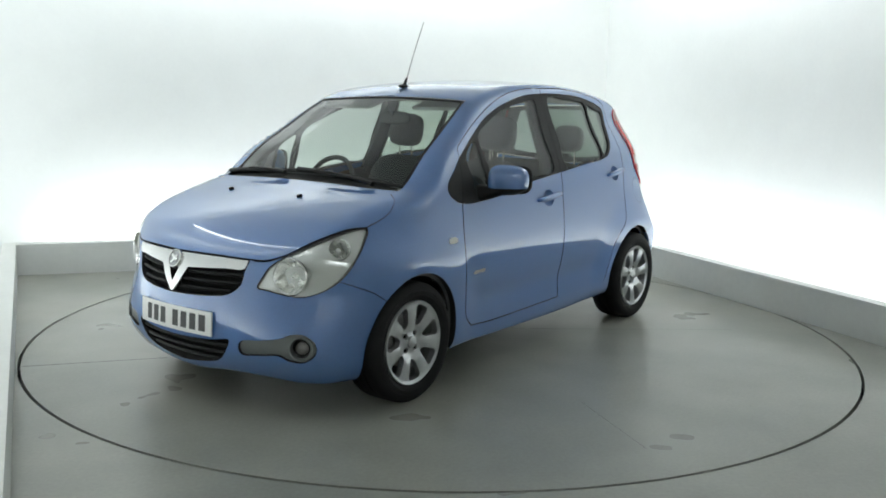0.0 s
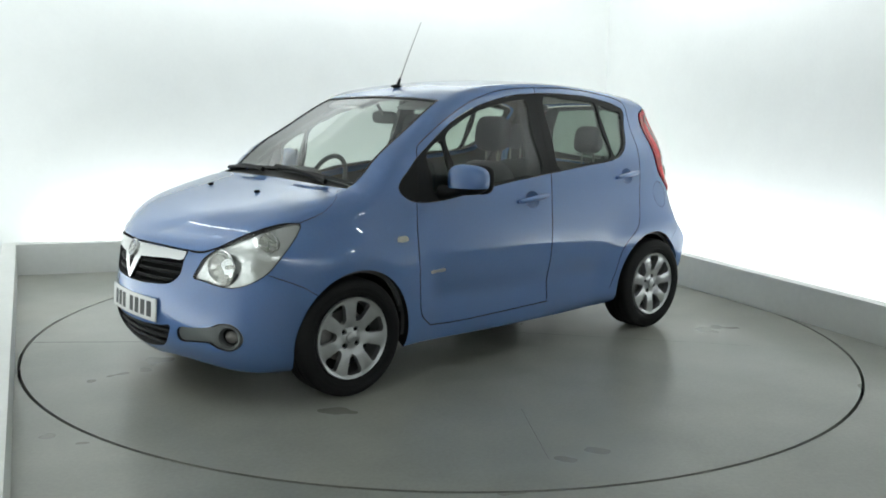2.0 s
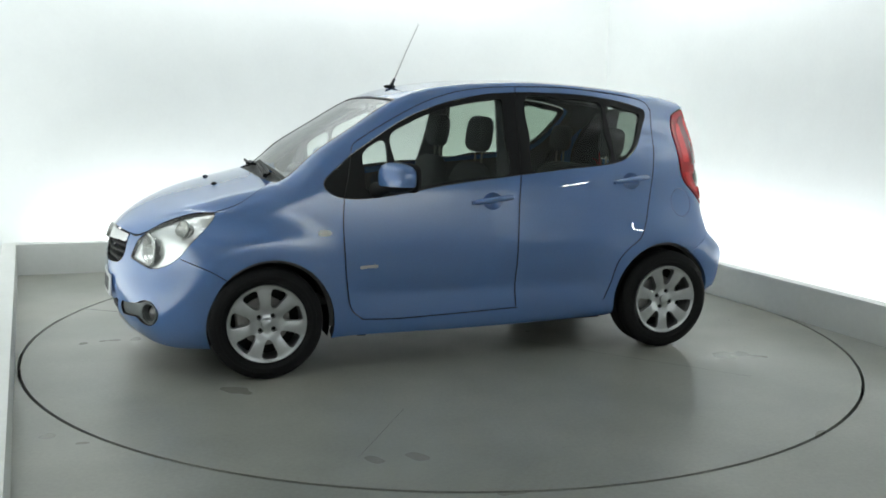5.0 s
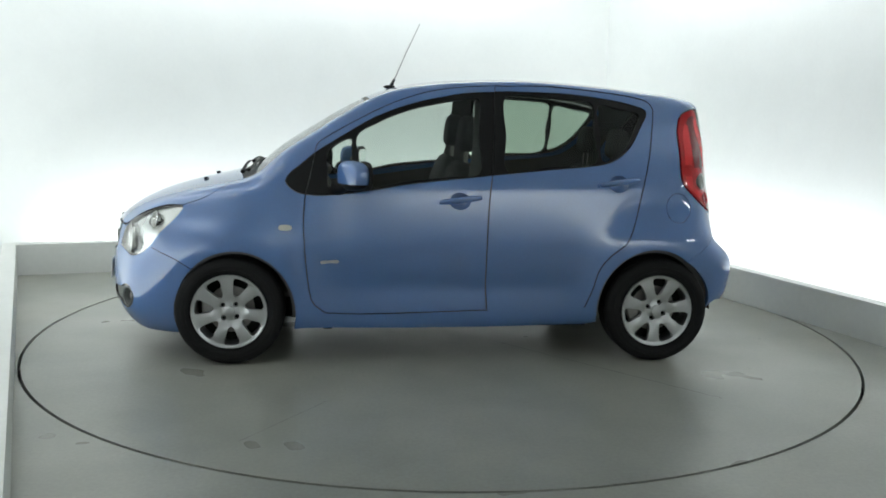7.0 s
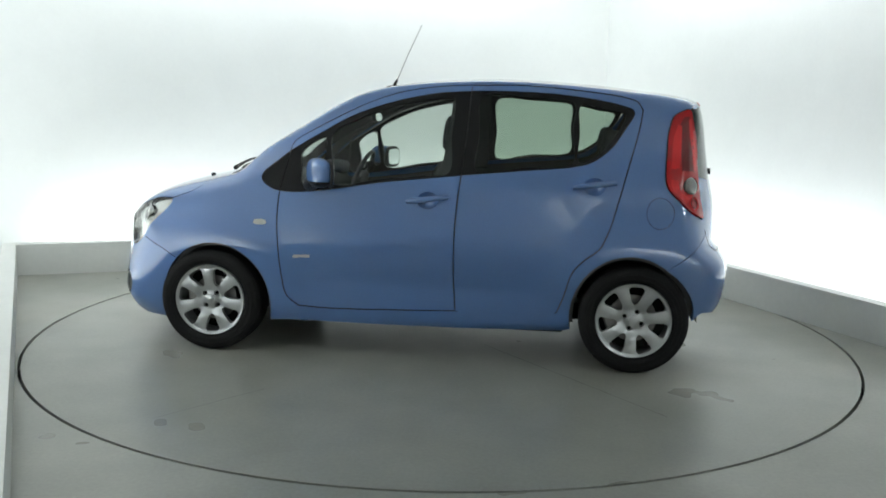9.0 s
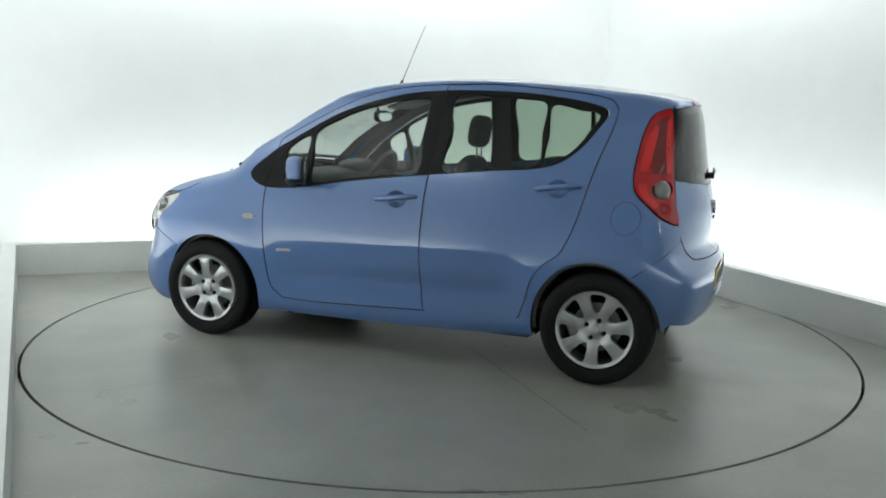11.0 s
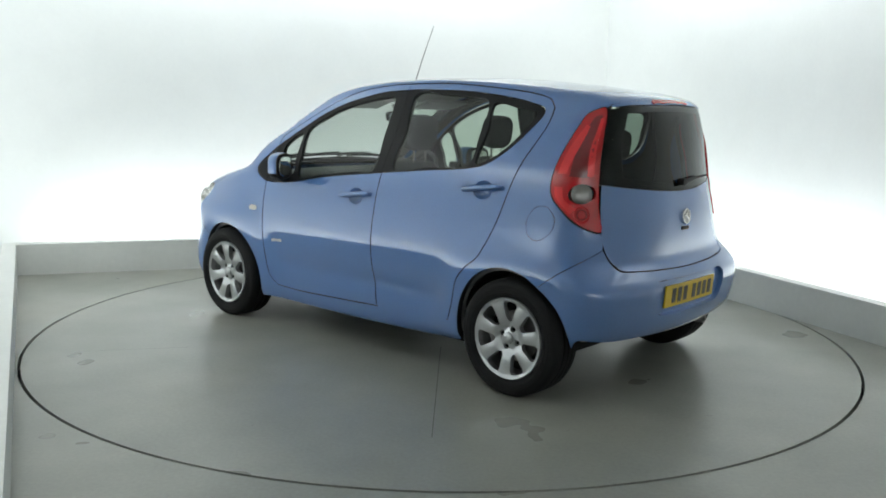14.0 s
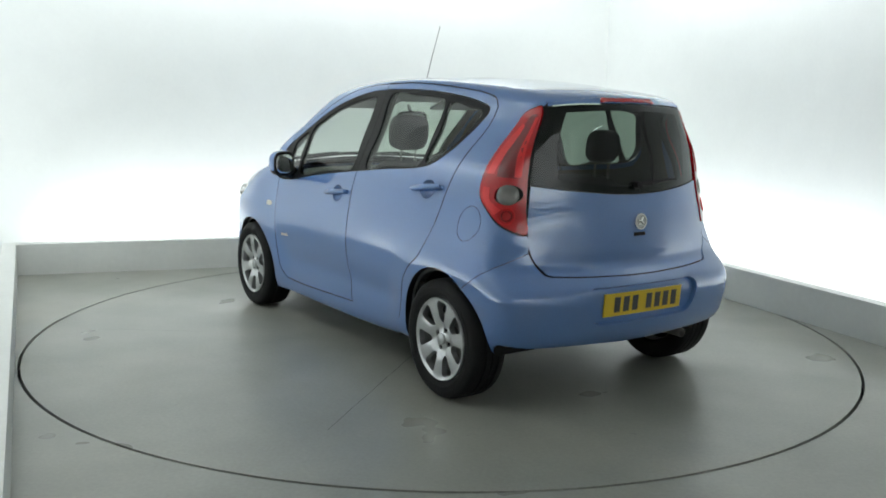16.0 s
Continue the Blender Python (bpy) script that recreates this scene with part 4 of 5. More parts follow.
    bmesh.ops.translate(bm, verts=bm.verts, vec=(-1.52, -0.42, 0.265))
    part("exhaust_pipe", bm, STEEL, car, smooth=True)
    # rear wiper
    bm = bmesh.new()
    q = around([(S_TAIL + 0.02, 1.045)])[0]
    tube(bm, [(q[0] - 0.018, 0.0, 1.052), (q[0] - 0.018, -0.12, 1.068), (q[0] - 0.004, -0.27, 1.075)], [0.012, 0.009, 0.006], 8)
    wiper = part("rear_wiper", bm, BLACK, car, smooth=True)
    bm = bmesh.new()
    tube(bm, [(q[0] + 0.01, 0.0, 1.052), (q[0] - 0.028, 0.0, 1.052)], 0.018, 14)
    part("wiper_pivot", bm, BLACK, wiper, smooth=True)
    for side in SIDES:
        lamp = panel("tail_light", inset(TAIL, 0.003), TAIL_RED, car, [ellipse(-1.452, 1.010, 0.048, 0.045, 32)], grid=0.022, side=side, lift=0.006, depth=0.03, label="tall red tail light with a clear round lens")
        panel("lamp_gasket", inset(TAIL, -0.003), BLACK, lamp, grid=0.03, side=side, lift=-0.014, depth=0)
        q = around([(-1.452, 1.010)])[0]
        n = skin_normal(q[None])[0]
        m = Matrix.Translation(Vector(q * [1, side, 1])) @ Vector(n * [1, side, 1]).to_track_quat("Y", "Z").to_matrix().to_4x4()
        bm = bmesh.new()
        spin(bm, [(0.0, 0.013), (0.03, 0.012), (0.044, 0.009), (0.051, 0.002), (0.052, -0.012)], 32)
        bmesh.ops.transform(bm, matrix=m, verts=bm.verts)
        part("reversing_lens", bm, SMOKE, lamp, "smoky clear reversing lens", smooth=True)
        # deep red upper chamber, a round lower chamber and bright facets round them
        panel("lamp_chamber", chain(line((-1.478, 1.375), (-1.440, 1.370), (-1.412, 1.330)), line((-1.400, 1.22), (-1.398, 1.09)), line((-1.470, 1.085), (-1.472, 1.22))), TAIL_DEEP, lamp, grid=0.02, side=side, lift=0.0078, depth=0.002)
        q2 = around([(-1.462, 0.915)])[0]
        n2 = skin_normal(q2[None])[0]
        m2 = Matrix.Translation(Vector((q2 + n2 * 0.005) * [1, side, 1])) @ Vector(n2 * [1, side, 1]).to_track_quat("Y", "Z").to_matrix().to_4x4()
        for k in range(2):
            bm = bmesh.new()
            spin(bm, [(0.020 + 0.014 * k, 0.0), (0.023 + 0.014 * k, 0.005), (0.026 + 0.014 * k, 0.0)], 28)
            bmesh.ops.transform(bm, matrix=m2, verts=bm.verts)
            part("chamber_ring", bm, TAIL_BRIGHT if k else TAIL_DEEP, lamp, smooth=True)
        panel("lamp_reflector", chain(line((-1.395, 1.33), (-1.362, 1.25), (-1.346, 1.10)), line((-1.385, 1.10), (-1.405, 1.22), (-1.42, 1.32))), TAIL_BRIGHT, lamp, grid=0.02, side=side, lift=0.0085, depth=0.002)
        panel("lamp_reflector", chain(line((-1.49, 1.36), (-1.483, 1.22), (-1.485, 1.09)), line((-1.462, 1.09), (-1.458, 1.22), (-1.470, 1.36))), TAIL_BRIGHT, lamp, grid=0.02, side=side, lift=0.0085, depth=0.002)
        panel("lamp_reflector", chain(line((-1.345, 1.04), (-1.355, 0.995), (-1.42, 0.915)), line((-1.44, 0.940), (-1.392, 0.985), (-1.38, 1.04))), TAIL_BRIGHT, lamp, grid=0.02, side=side, lift=0.0085, depth=0.002)


# wheels ----------------------------------------------------------------
def build_wheel():
    """A wheel about the y axis; its face looks to +y."""
    wheel = new("wheel")
    wheel.parent = car
    bm = bmesh.new()
    spin(bm, [(0.198, -0.012), (0.206, 0.002), (0.216, 0.010), (0.240, 0.016), (0.262, 0.014), (0.278, 0.008), (0.287, -0.002), (TYRE - 0.0015, -0.014), (TYRE - 0.0005, -0.028), (TYRE - 0.0005, -0.056), (TYRE - 0.008, -0.058), (TYRE - 0.008, -0.064), (TYRE, -0.066), (TYRE, -0.094), (TYRE - 0.008, -0.096), (TYRE - 0.008, -0.102), (TYRE, -0.104),
               (TYRE, -0.128), (TYRE - 0.008, -0.130), (TYRE - 0.008, -0.136), (TYRE - 0.0005, -0.138), (TYRE - 0.001, -0.160), (0.287, -0.174), (0.268, -0.188), (0.225, -0.196), (0.198, -0.185)], 72)
    tyre = part("tyre", bm, RUBBER, wheel, "black rubber tyre", smooth=True)
    bm = bmesh.new()
    spin(bm, [(0.228, 0.0130), (0.229, 0.0150), (0.231, 0.0154), (0.232, 0.0138)], 64)
    spin(bm, [(0.250, 0.0145), (0.251, 0.0165), (0.253, 0.0164), (0.254, 0.0140)], 64)
    part("sidewall_rib", bm, RUBBER, tyre, smooth=True)
    # spoked face
    windows = []
    for k in range(7):
        a = 2 * math.pi * (k + 0.5) / 7 + math.pi / 2
        w = smooth_line([(0.084, 0.0), (0.094, 0.015), (0.135, 0.031), (0.168, 0.041), (0.180, 0.034), (0.184, 0.0), (0.180, -0.034), (0.168, -0.041), (0.135, -0.031), (0.094, -0.015)], 0.008, True)
        ca, sa = math.cos(a), math.sin(a)
        windows.append(np.stack([ca * w[:, 0] - sa * w[:, 1], sa * w[:, 0] + ca * w[:, 1]], 1))
    bolts = [ellipse(0.049 * math.cos(a), 0.049 * math.sin(a), 0.0145, 0.0145, 16) for a in (math.pi / 4 + math.pi / 2 * i for i in range(4))]
    v, f = flat_patch(ellipse(0, 0, 0.200, 0.200, 84), windows + bolts, 0.011)
    r = np.linalg.norm(v, axis=1)
    ang = np.arctan2(v[:, 1], v[:, 0]) - math.pi / 2
    crest = np.cos(7 * ang) * np.clip((r - 0.05) / 0.05, 0, 1) * np.clip((0.19 - r) / 0.03, 0, 1)
    y = 0.004 - 0.010 * np.clip(1 - r / 0.19, 0, 1) - 0.014 * np.exp(-((r - 0.055) / 0.03) ** 2) + 0.004 * crest + 0.006 * np.clip((r - 0.185) / 0.015, 0, 1)
    verts = np.stack([v[:, 0], y, v[:, 1]], 1)
    faces = [tuple(q) for q in f]
    tri = verts[f[0]]
    if np.cross(tri[1] - tri[0], tri[2] - tri[0])[1] < 0:
        faces = [tuple(reversed(q)) for q in faces]
    seen = {(a, b) for q in faces for a, b in zip(q, q[1:] + q[:1])}
    deep, n0 = {}, len(verts)
    extra = []
    for a, b in [e for e in seen if (e[1], e[0]) not in seen]:
        for i in (a, b):
            if i not in deep:
                deep[i] = n0 + len(extra)
                extra.append(verts[i] * [0.985, 1, 0.985] - [0, 0.030, 0])
        faces.append((b, a, deep[a], deep[b]))
    me_ob = mesh_object("rim", np.vstack([verts, extra]), faces, ALLOY, wheel, "silver seven-spoke alloy rim", smooth=True)
    me_ob.data.set_sharp_from_angle(angle=radians(40))
    bm = bmesh.new()
    spin(bm, [(0.200, 0.010), (0.204, 0.004), (0.198, -0.010), (0.188, -0.040), (0.180, -0.10), (0.190, -0.17)], 64)
    part("rim_barrel", bm, BARREL, me_ob, smooth=True)
    bm = bmesh.new()
    spin(bm, [(0.0, 0.003), (0.020, 0.002), (0.027, -0.002), (0.029, -0.012)], 28)
    part("centre_cap", bm, ALLOY, me_ob, smooth=True)
    for c in bolts:
        at = c.mean(0)
        bm = bmesh.new()
        spin(bm, [(0.0, -0.018), (0.0085, -0.019), (0.0095, -0.024), (0.0095, -0.04)], 6)
        bmesh.ops.translate(bm, verts=bm.verts, vec=(at[0], 0, at[1]))
        part("wheel_bolt", bm, BLACK, me_ob)
    bm = bmesh.new()
    spin(bm, [(0.0, -0.060), (0.06, -0.060), (0.062, -0.072), (0.128, -0.072), (0.128, -0.082), (0.0, -0.082)], 48)
    disc = part("brake_disc", bm, STEEL, wheel, "grey steel brake disc", smooth=True)
    bm = bmesh.new()
    box(bm, (0.07, 0.06, 0.13), (0.115, -0.075, 0.02), bevel=0.012)
    part("brake_caliper", bm, STEEL, disc)
    bm = bmesh.new()
    spin(bm, [(0.0, -0.11), (0.188, -0.11)], 40)
    part("backing_plate", bm, DARK, wheel)
    return wheel


def build_wheels():
    first = build_wheel()
    for k, (hx, side, roll) in enumerate(((HUB_X, 1, 4), (-HUB_X, 1, 22), (HUB_X, -1, 40), (-HUB_X, -1, 12))):
        m = pose(hx, side * (0.806 if hx > 0 else 0.812), HUB_Z + 0.005, 0, 0, 0 if side > 0 else 180) @ pose(0, 0, 0, 0, roll, 0)
        if k == 0:
            first.matrix_local = m
        else:
            copy_thing(first, m)
        bm = bmesh.new()
        lo, hi = ((-0.12, math.pi + 0.28) if hx > 0 else (-0.22, math.pi + 0.02))
        out = [(0.340 * math.cos(a), 0.358 * math.sin(a)) for a in np.linspace(lo, hi, 36)]
        rows = [[bm.verts.new((hx + x, side * yy, HUB_Z + z)) for x, z in out] for yy in (0.735, 0.50)]
        for i in range(len(out) - 1):
            bm.faces.new((rows[0][i], rows[0][i + 1], rows[1][i + 1], rows[1][i]))
        bm.faces.new(rows[1])
        part("wheel_arch_liner", bm, DARK, car, smooth=True)


def build_under():
    bm = bmesh.new()
    box(bm, (2.8, 1.10, 0.10), (0.12, 0, 0.29), bevel=0.03)
    part("underbody", bm, DARK, car)
    # plain dark boxes, added to keep light from leaking through under the car
    for name, size, at in (("floor_pan", (1.56, 1.40, 0.07), (-0.03, 0, 0.215)), ("engine_tray", (0.62, 1.00, 0.03), (1.40, 0, 0.195)), ("rear_silencer", (0.22, 0.60, 0.15), (-1.40, -0.15, 0.335)), ("rear_valance_tray", (0.45, 1.10, 0.03), (-1.40, 0, 0.375))):
        bm = bmesh.new()
        box(bm, size, at, bevel=0.012)
        part(name, bm, DARK, car)
    for hx in (HUB_X, -HUB_X):
        bm = bmesh.new()
        tube(bm, [(hx, -0.72, 0.26), (hx, 0.72, 0.26)], 0.035, 10)
        part("axle", bm, DARK, car)
    bm = bmesh.new()
    tube(bm, [(0.3, 0.25, 0.185), (-0.6, 0.28, 0.18), (-1.2, -0.2, 0.24), (-1.52, -0.42, 0.265)], 0.022, 8)
    part("exhaust_line", bm, STEEL, car)
    for side in SIDES:
        bm = bmesh.new()
        box(bm, (0.05, 0.015, 0.03), (0.66, side * 0.70, 0.185), bevel=0.004)
        part("jacking_flange", bm, DARK, car)


for sd in SIDES:
    build_flank(sd)
build_nose()
build_top()
build_tail()
build_wheels()
build_under()


# ---- car: mirrors, wipers, aerial, cabin ----
def lump(bm, size, at, power=2.6, n=24, m=None, squash=None):
    """A rounded block (superellipsoid)."""
    rows = []
    for i in range(n // 2 + 1):
        v = -math.pi / 2 + math.pi * i / (n // 2)
        row = []
        for j in range(n):
            u = 2 * math.pi * j / n
            f = lambda t: math.copysign(abs(t) ** (2 / power), t)
            q = Vector((f(math.cos(v)) * f(math.cos(u)) * size[0] / 2, f(math.cos(v)) * f(math.sin(u)) * size[1] / 2, f(math.sin(v)) * size[2] / 2))
            if squash:
                q = squash(q)
            if m:
                q = m @ q
            row.append(bm.verts.new(q + Vector(at)))
        rows.append(row)
    for a, b in zip(rows, rows[1:]):
        for j in range(n):
            bm.faces.new((a[j], a[(j + 1) % n], b[(j + 1) % n], b[j]))
    bmesh.ops.remove_doubles(bm, verts=bm.verts, dist=1e-5)


def build_mirror(side):
    def swept(q):
        # the outer end lies further back
        return Vector((q.x - 0.42 * q.y * side, q.y, q.z))
    def shell(q):
        # deeper towards the car, rounded away at the front
        k = 1 - 0.25 * (q.y * side / 0.085)
        return swept(Vector((q.x * (1.0 if q.x < 0 else k), q.y, q.z * (1 - 0.12 * (q.y * side / 0.085)))))
    at = (0.520, side * 0.888, 1.035)
    bm = bmesh.new()
    lump(bm, (0.125, 0.170, 0.158), at, 3.0, 28, squash=shell)
    geom = list(bm.verts) + list(bm.edges) + list(bm.faces)
    bmesh.ops.bisect_plane(bm, geom=geom, plane_co=(0, 0, 0.995), plane_no=(0, 0, 1), clear_inner=True)
    mirror = part("door_mirror", bm, PAINT, car, "blue door mirror housing with a black lower shell", smooth=True)
    bm = bmesh.new()
    lump(bm, (0.122, 0.167, 0.155), at, 3.0, 28, squash=shell)
    bmesh.ops.bisect_plane(bm, geom=list(bm.verts) + list(bm.edges) + list(bm.faces), plane_co=(0, 0, 0.993), plane_no=(0, 0, 1), clear_outer=True)
    part("mirror_base", bm, BLACK, mirror, smooth=True)
    bm = bmesh.new()
    tube(bm, [(0.60, side * 0.765, 0.965), (0.585, side * 0.82, 0.972), (0.555, side * 0.86, 0.985)], [0.045, 0.034, 0.030], 12)
    part("mirror_arm", bm, BLACK, mirror, smooth=True)
    bm = bmesh.new()
    lump(bm, (0.008, 0.132, 0.115), (at[0] - 0.070, at[1], at[2] + 0.002), 3.2, 24, squash=swept)
    part("mirror_glass", bm, MIRROR, mirror, smooth=True)
    bm = bmesh.new()
    lump(bm, (0.026, 0.167, 0.153), (at[0] - 0.058, at[1], at[2] + 0.001), 3.2, 24, squash=swept)
    part("mirror_rim", bm, BLACK, mirror, smooth=True)


def build_wipers():
    def over(x, y, up):
        q = above([(x, y)])[0]
        return Vector(q) + Vector((0.5, 0, 0.85)) * up
    for pivot, tip, lead in (((1.128, -0.12), (1.085, -0.62), 0.0), ((1.125, 0.50), (1.100, -0.04), 0.0)):
        bm = bmesh.new()
        n = 8
        pts = [over(pivot[0] + (tip[0] - pivot[0]) * t, pivot[1] + (tip[1] - pivot[1]) * t, 0.022 + 0.016 * math.sin(math.pi * t)) for t in np.linspace(0, 0.62, n)]
        tube(bm, pts, [0.013, 0.011, 0.010, 0.009, 0.008, 0.008, 0.007, 0.006], 8)
        arm = part("wiper_arm", bm, BLACK, car, smooth=True)
        bm = bmesh.new()
        pts = [over(pivot[0] - 0.02 + (tip[0] - pivot[0]) * t, pivot[1] + (tip[1] - pivot[1]) * t, 0.010) for t in np.linspace(0.12, 1.08, 12)]
        tube(bm, pts, 0.008, 6, 1.6)
        part("wiper_blade", bm, BLACK, arm, smooth=True)
    for y in (-0.27, 0.24):
        q = above([(1.375, y)])[0]
        bm = bmesh.new()
        lump(bm, (0.03, 0.022, 0.018), (q[0], q[1], q[2] + 0.004), 2.4, 14)
        part("washer_jet", bm, BLACK, car, smooth=True)


def build_aerial():
    q = above([(0.300, -0.02)])[0]
    bm = bmesh.new()
    lump(bm, (0.075, 0.036, 0.022), (q[0], q[1], q[2] + 0.008), 2.3, 18)
    tube(bm, [(0.290, -0.02, q[2] + 0.012), (0.270, -0.02, q[2] + 0.055)], [0.012, 0.007], 10)
    base = part("aerial_base", bm, BLACK, car, smooth=True)
    bm = bmesh.new()
    tube(bm, [(0.270, -0.02, q[2] + 0.052), (0.200, -0.02, 1.725), (0.118, -0.02, 1.900)], [0.0032, 0.0026, 0.0020], 8)
    part("aerial_rod", bm, STEEL, base, smooth=True)


def build_seat(x, y, width, tall, head_z, lean, name):
    seat = tagged(new(name), "")
    seat.parent = car
    bm = bmesh.new()
    lump(bm, (0.52, width, 0.18), (x + 0.22, y, 0.50), 3.4, 24)
    part("seat_cushion", bm, CLOTH, seat, smooth=True)
    bm = bmesh.new()
    m = Matrix.Rotation(radians(-lean), 4, "Y")
    lump(bm, (0.15, width, tall), (x - 0.06, y, 0.50 + tall / 2), 3.2, 24, m)
    part("backrest", bm, CLOTH, seat, smooth=True)
    return seat


def head_rest(seat, x, y, z, size=(0.10, 0.25, 0.18)):
    bm = bmesh.new()
    lump(bm, size, (x, y, z), 3.4, 22, Matrix.Rotation(radians(-8), 4, "Y"))
    rest = part("headrest", bm, CLOTH, seat, smooth=True)
    for dy in (-0.05, 0.05):
        bm = bmesh.new()
        tube(bm, [(x + 0.005, y + dy, z - 0.20), (x, y + dy, z - 0.05)], 0.006, 8)
        part("headrest_post", bm, STEEL, rest, smooth=True)


def build_cabin():
    for y in (0.36, -0.36):
        seat = build_seat(0.02, y, 0.50, 0.60, 0, 14, "front_seat")
        head_rest(seat, -0.140, y, 1.250, (0.11, 0.25, 0.21))
    bench = new("rear_seat")
    bench.parent = car
    bm = bmesh.new()
    lump(bm, (0.48, 1.16, 0.20), (-0.62, 0, 0.52), 4.0, 28)
    part("seat_cushion", bm, CLOTH, bench, smooth=True)
    bm = bmesh.new()
    lump(bm, (0.14, 1.14, 0.56), (-0.95, 0, 0.78), 4.0, 28, Matrix.Rotation(radians(-16), 4, "Y"))
    part("backrest", bm, CLOTH, bench, smooth=True)
    for y in (0.34, -0.34):
        head_rest(bench, -1.045, y, 1.205, (0.10, 0.21, 0.18))
    # dashboard, wheel, mirror, parcel shelf, floor
    bm = bmesh.new()
    lump(bm, (0.46, 1.34, 0.36), (0.88, 0, 0.80), 4.0, 30)
    dash = part("dashboard", bm, TRIM, car, smooth=True)
    bm = bmesh.new()
    lump(bm, (0.20, 0.34, 0.10), (0.76, -0.36, 0.985), 2.6, 20)
    part("instrument_hood", bm, TRIM, dash, smooth=True)
    bm = bmesh.new()
    lump(bm, (0.20, 0.26, 0.50), (0.62, 0.0, 0.66), 3.5, 20)
    part("centre_console", bm, TRIM, dash, smooth=True)
    tilt = pose(0.575, -0.36, 0.925, 0, -24, 0) @ Matrix.Rotation(radians(90), 4, "Z")
    bm = bmesh.new()
    pts = [(0.182 * math.cos(a), 0, 0.182 * math.sin(a)) for a in np.linspace(0, 2 * math.pi, 33)]
    tube(bm, pts, 0.015, 8)
    bmesh.ops.transform(bm, matrix=tilt, verts=bm.verts)
    wheel = part("steering_wheel", bm, TRIM, car, "dark grey steering wheel", smooth=True)
    bm = bmesh.new()
    lump(bm, (0.17, 0.06, 0.12), (0, 0.012, -0.01), 2.8, 20)
    for a in (0, 180, 270):
        tube(bm, [(0.05 * math.cos(radians(a)), 0, 0.05 * math.sin(radians(a))), (0.178 * math.cos(radians(a)), 0, 0.178 * math.sin(radians(a)))], 0.018, 8)
    bmesh.ops.transform(bm, matrix=tilt, verts=bm.verts)
    part("wheel_boss", bm, TRIM, wheel, smooth=True)
    bm = bmesh.new()
    lump(bm, (0.035, 0.23, 0.075), (0.40, 0, 1.335), 3.2, 22)
    rv = part("interior_mirror", bm, TRIM, car, smooth=True)
    bm = bmesh.new()
    lump(bm, (0.006, 0.205, 0.056), (0.3795, 0, 1.335), 3.2, 22)
    part("mirror_glass", bm, MIRROR, rv, smooth=True)
    bm = bmesh.new()
    tube(bm, [(0.41, 0, 1.345), (0.45, 0, 1.41)], 0.010, 8)
    part("mirror_stem", bm, TRIM, rv, smooth=True)
    for y in (0.36, -0.36):
        bm = bmesh.new()
        box(bm, (0.16, 0.40, 0.02), m=Matrix.Rotation(radians(18), 4, "Y"), at=(0.36, y, 1.415), bevel=0.006)
        part("sun_visor", bm, HEADLINING, car)
    bm = bmesh.new()
    box(bm, (0.36, 1.02, 0.02), (-1.30, 0, 0.985), bevel=0.005)
    part("parcel_shelf", bm, TRIM, car)
    bm = bmesh.new()
    box(bm, (2.5, 1.34, 0.03), (-0.25, 0, 0.36), bevel=0.005)
    part("cabin_floor", bm, TRIM, car)


for sd in SIDES:
    build_mirror(sd)
build_wipers()
build_aerial()
build_cabin()


# ---- marks on the turntable and the floor ----
def floor_line(name, a, b, width, parent, z=0.0006):
    bm = bmesh.new()
    d = Vector((b[0] - a[0], b[1] - a[1], 0))
    side = Vector((-d.y, d.x, 0)).normalized() * width / 2
    n = 24
    rows = []
    for k in range(n + 1):
        q = Vector((a[0], a[1], z)) + d * (k / n)
        w = side * (0.7 + 0.6 * random.random())
        rows.append((bm.verts.new(q - w), bm.verts.new(q + w)))
    for (p, q), (r, s) in zip(rows, rows[1:]):
        bm.faces.new((p, r, s, q))
    return part(name, bm, DARK_JOINT, parent)


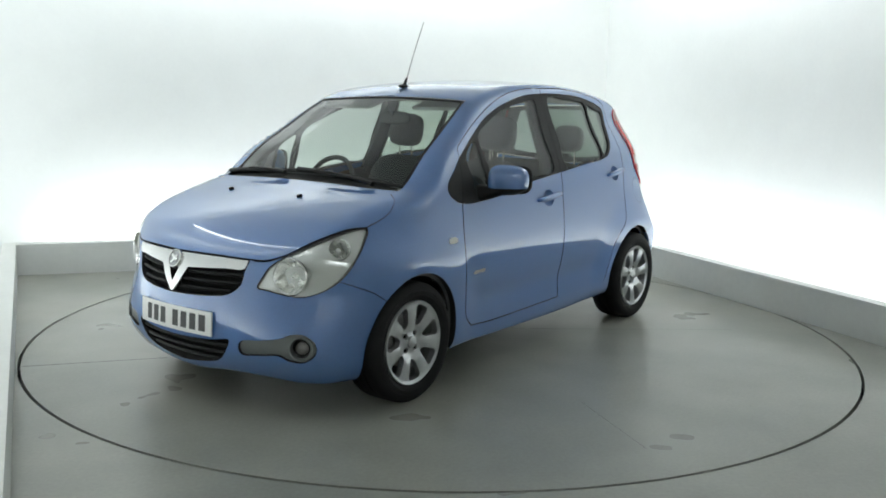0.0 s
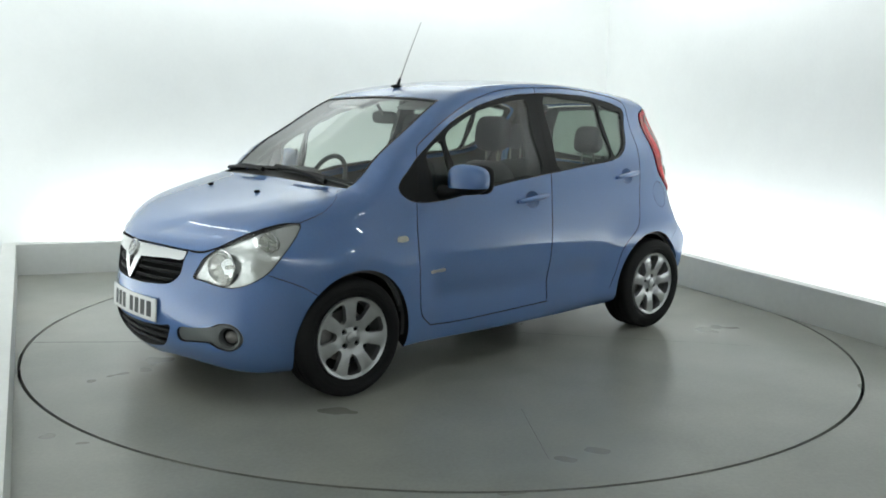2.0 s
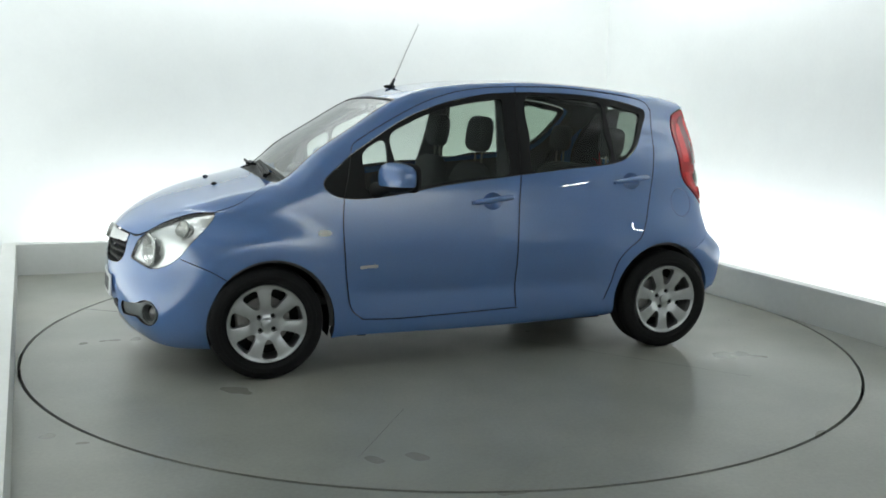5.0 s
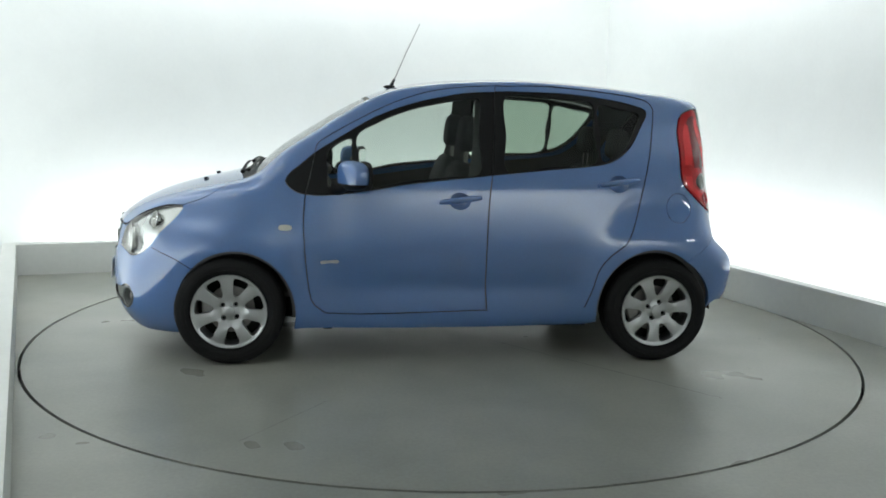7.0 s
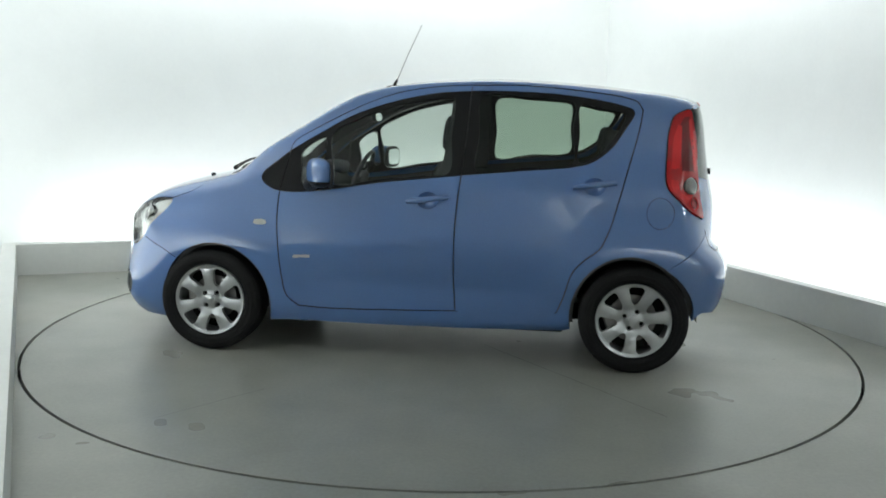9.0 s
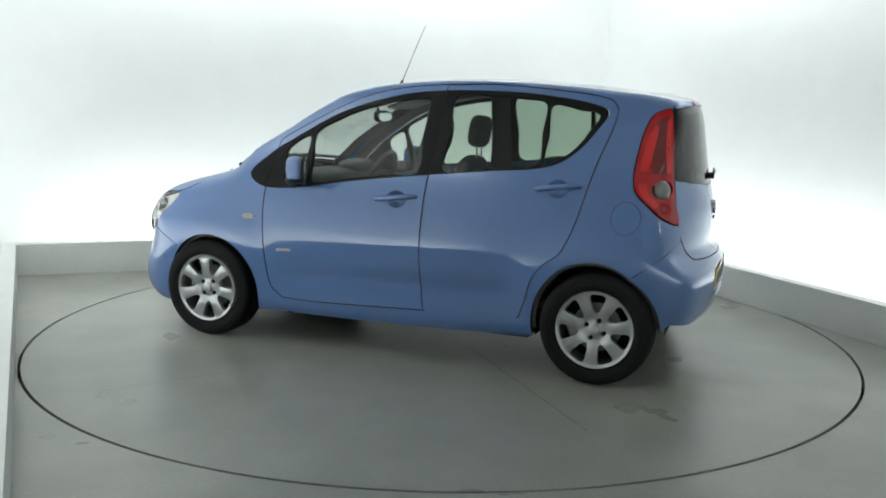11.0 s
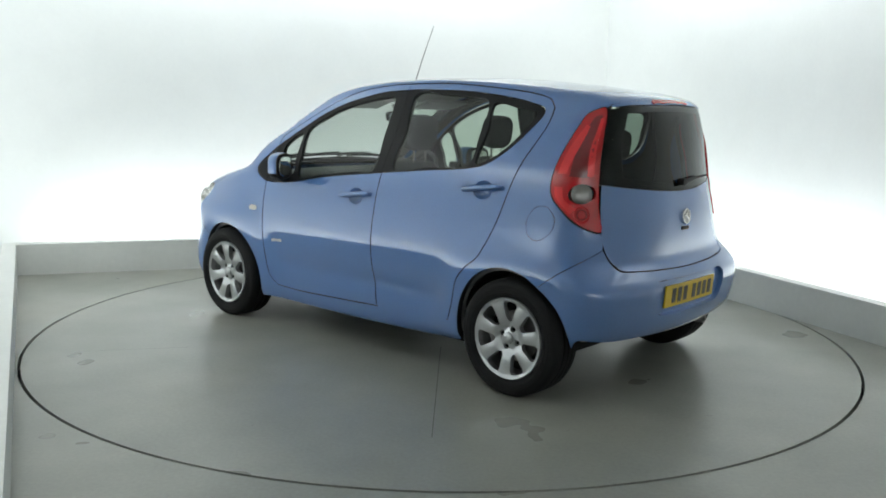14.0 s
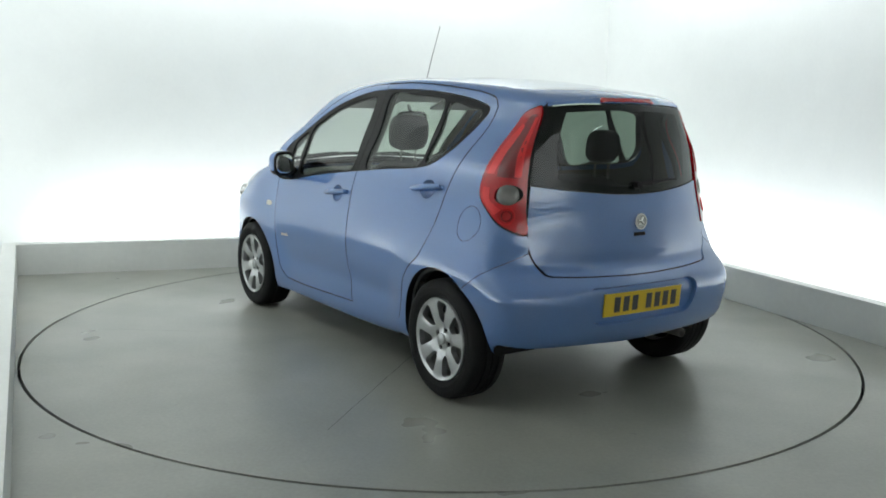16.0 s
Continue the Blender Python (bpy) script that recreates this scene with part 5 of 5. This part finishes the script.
def patch(name, at, size, mat, parent, turn=0.0, seed=1, z=0.0008):
    """A worn patch of ragged outline."""
    rnd = random.Random(seed)
    bm = bmesh.new()
    n = 26
    ph = [rnd.uniform(0, 6.28) for _ in range(4)]
    vs = []
    for k in range(n):
        a = 2 * math.pi * k / n
        r = 1 + 0.22 * math.sin(2 * a + ph[0]) + 0.18 * math.sin(3 * a + ph[1]) + 0.12 * math.sin(5 * a + ph[2]) + rnd.uniform(-0.12, 0.12)
        x, y = size[0] * r * math.cos(a), size[1] * r * math.sin(a)
        c, s = math.cos(turn), math.sin(turn)
        vs.append(bm.verts.new((at[0] + c * x - s * y, at[1] + s * x + c * y, z)))
    bm.faces.new(vs)
    return part(name, bm, mat, parent)


def on_ring(a, b, reach):
    """Where the line through a and b runs to the table's rim."""
    a, b = Vector(a), Vector(b)
    d = (b - a).normalized()
    k = -a.dot(d) + math.sqrt(max(0, a.dot(d) ** 2 - a.dot(a) + reach ** 2))
    return a + d * k


floor_line("table_joint", (1.55, -0.72), on_ring((1.85, -0.93), (2.15, -1.14), RING - 0.01), 0.009, turntable)
floor_line("table_joint", (-0.30, 0.34), (-1.25, 1.44), 0.003, turntable)
floor_line("table_joint", (0.70, 1.40), (1.05, 1.90), 0.002, turntable)

# skid marks and worn patches that turn with the table
for k, (x, y, a, b, tn) in enumerate([(-1.98, 0.32, 0.055, 0.012, 0.9), (-1.62, 0.95, 0.045, 0.007, 1.9), (-1.68, 0.32, 0.04, 0.010, 0.7), (0.96, 1.73, 0.05, 0.008, 1.2), (1.62, -0.62, 0.022, 0.016, 0), (-0.6, 1.9, 0.035, 0.009, 2.2), (0.2, 2.05, 0.03, 0.007, 0.4)]):
    patch("scuff_mark", (x, y), (a * 0.36, b * 0.5), SCUFF, turntable, tn, 10 + k)


# ---- what moves ----
TURNS = [(0.0, 232.58), (0.5, 230.38), (1.0, 227.51), (1.5, 224.23), (2.0, 220.77), (2.5, 217.38), (3.0, 214.03), (3.5, 210.79), (4.0, 207.39),
         (6.5, 189.63), (7.0, 186.19), (7.5, 182.84), (8.0, 179.40), (8.5, 176.00), (9.0, 172.64), (11.5, 155.55), (12.0, 152.05), (12.5, 148.58),
         (13.0, 145.05), (13.5, 141.57), (14.0, 138.06), (14.5, 134.64), (15.0, 131.17), (15.5, 127.78), (16.0, 124.23)]
CAR_AT = Matrix.Translation((0.0505, -0.0345, 0.0))


def motions():
    walk(turntable, [(t, pose(0, 0, 0, 0, 0, a)) for t, a in TURNS])
    walk(car, [(t, pose(0, 0, 0, 0, 0, a) @ CAR_AT) for t, a in TURNS])


motions()
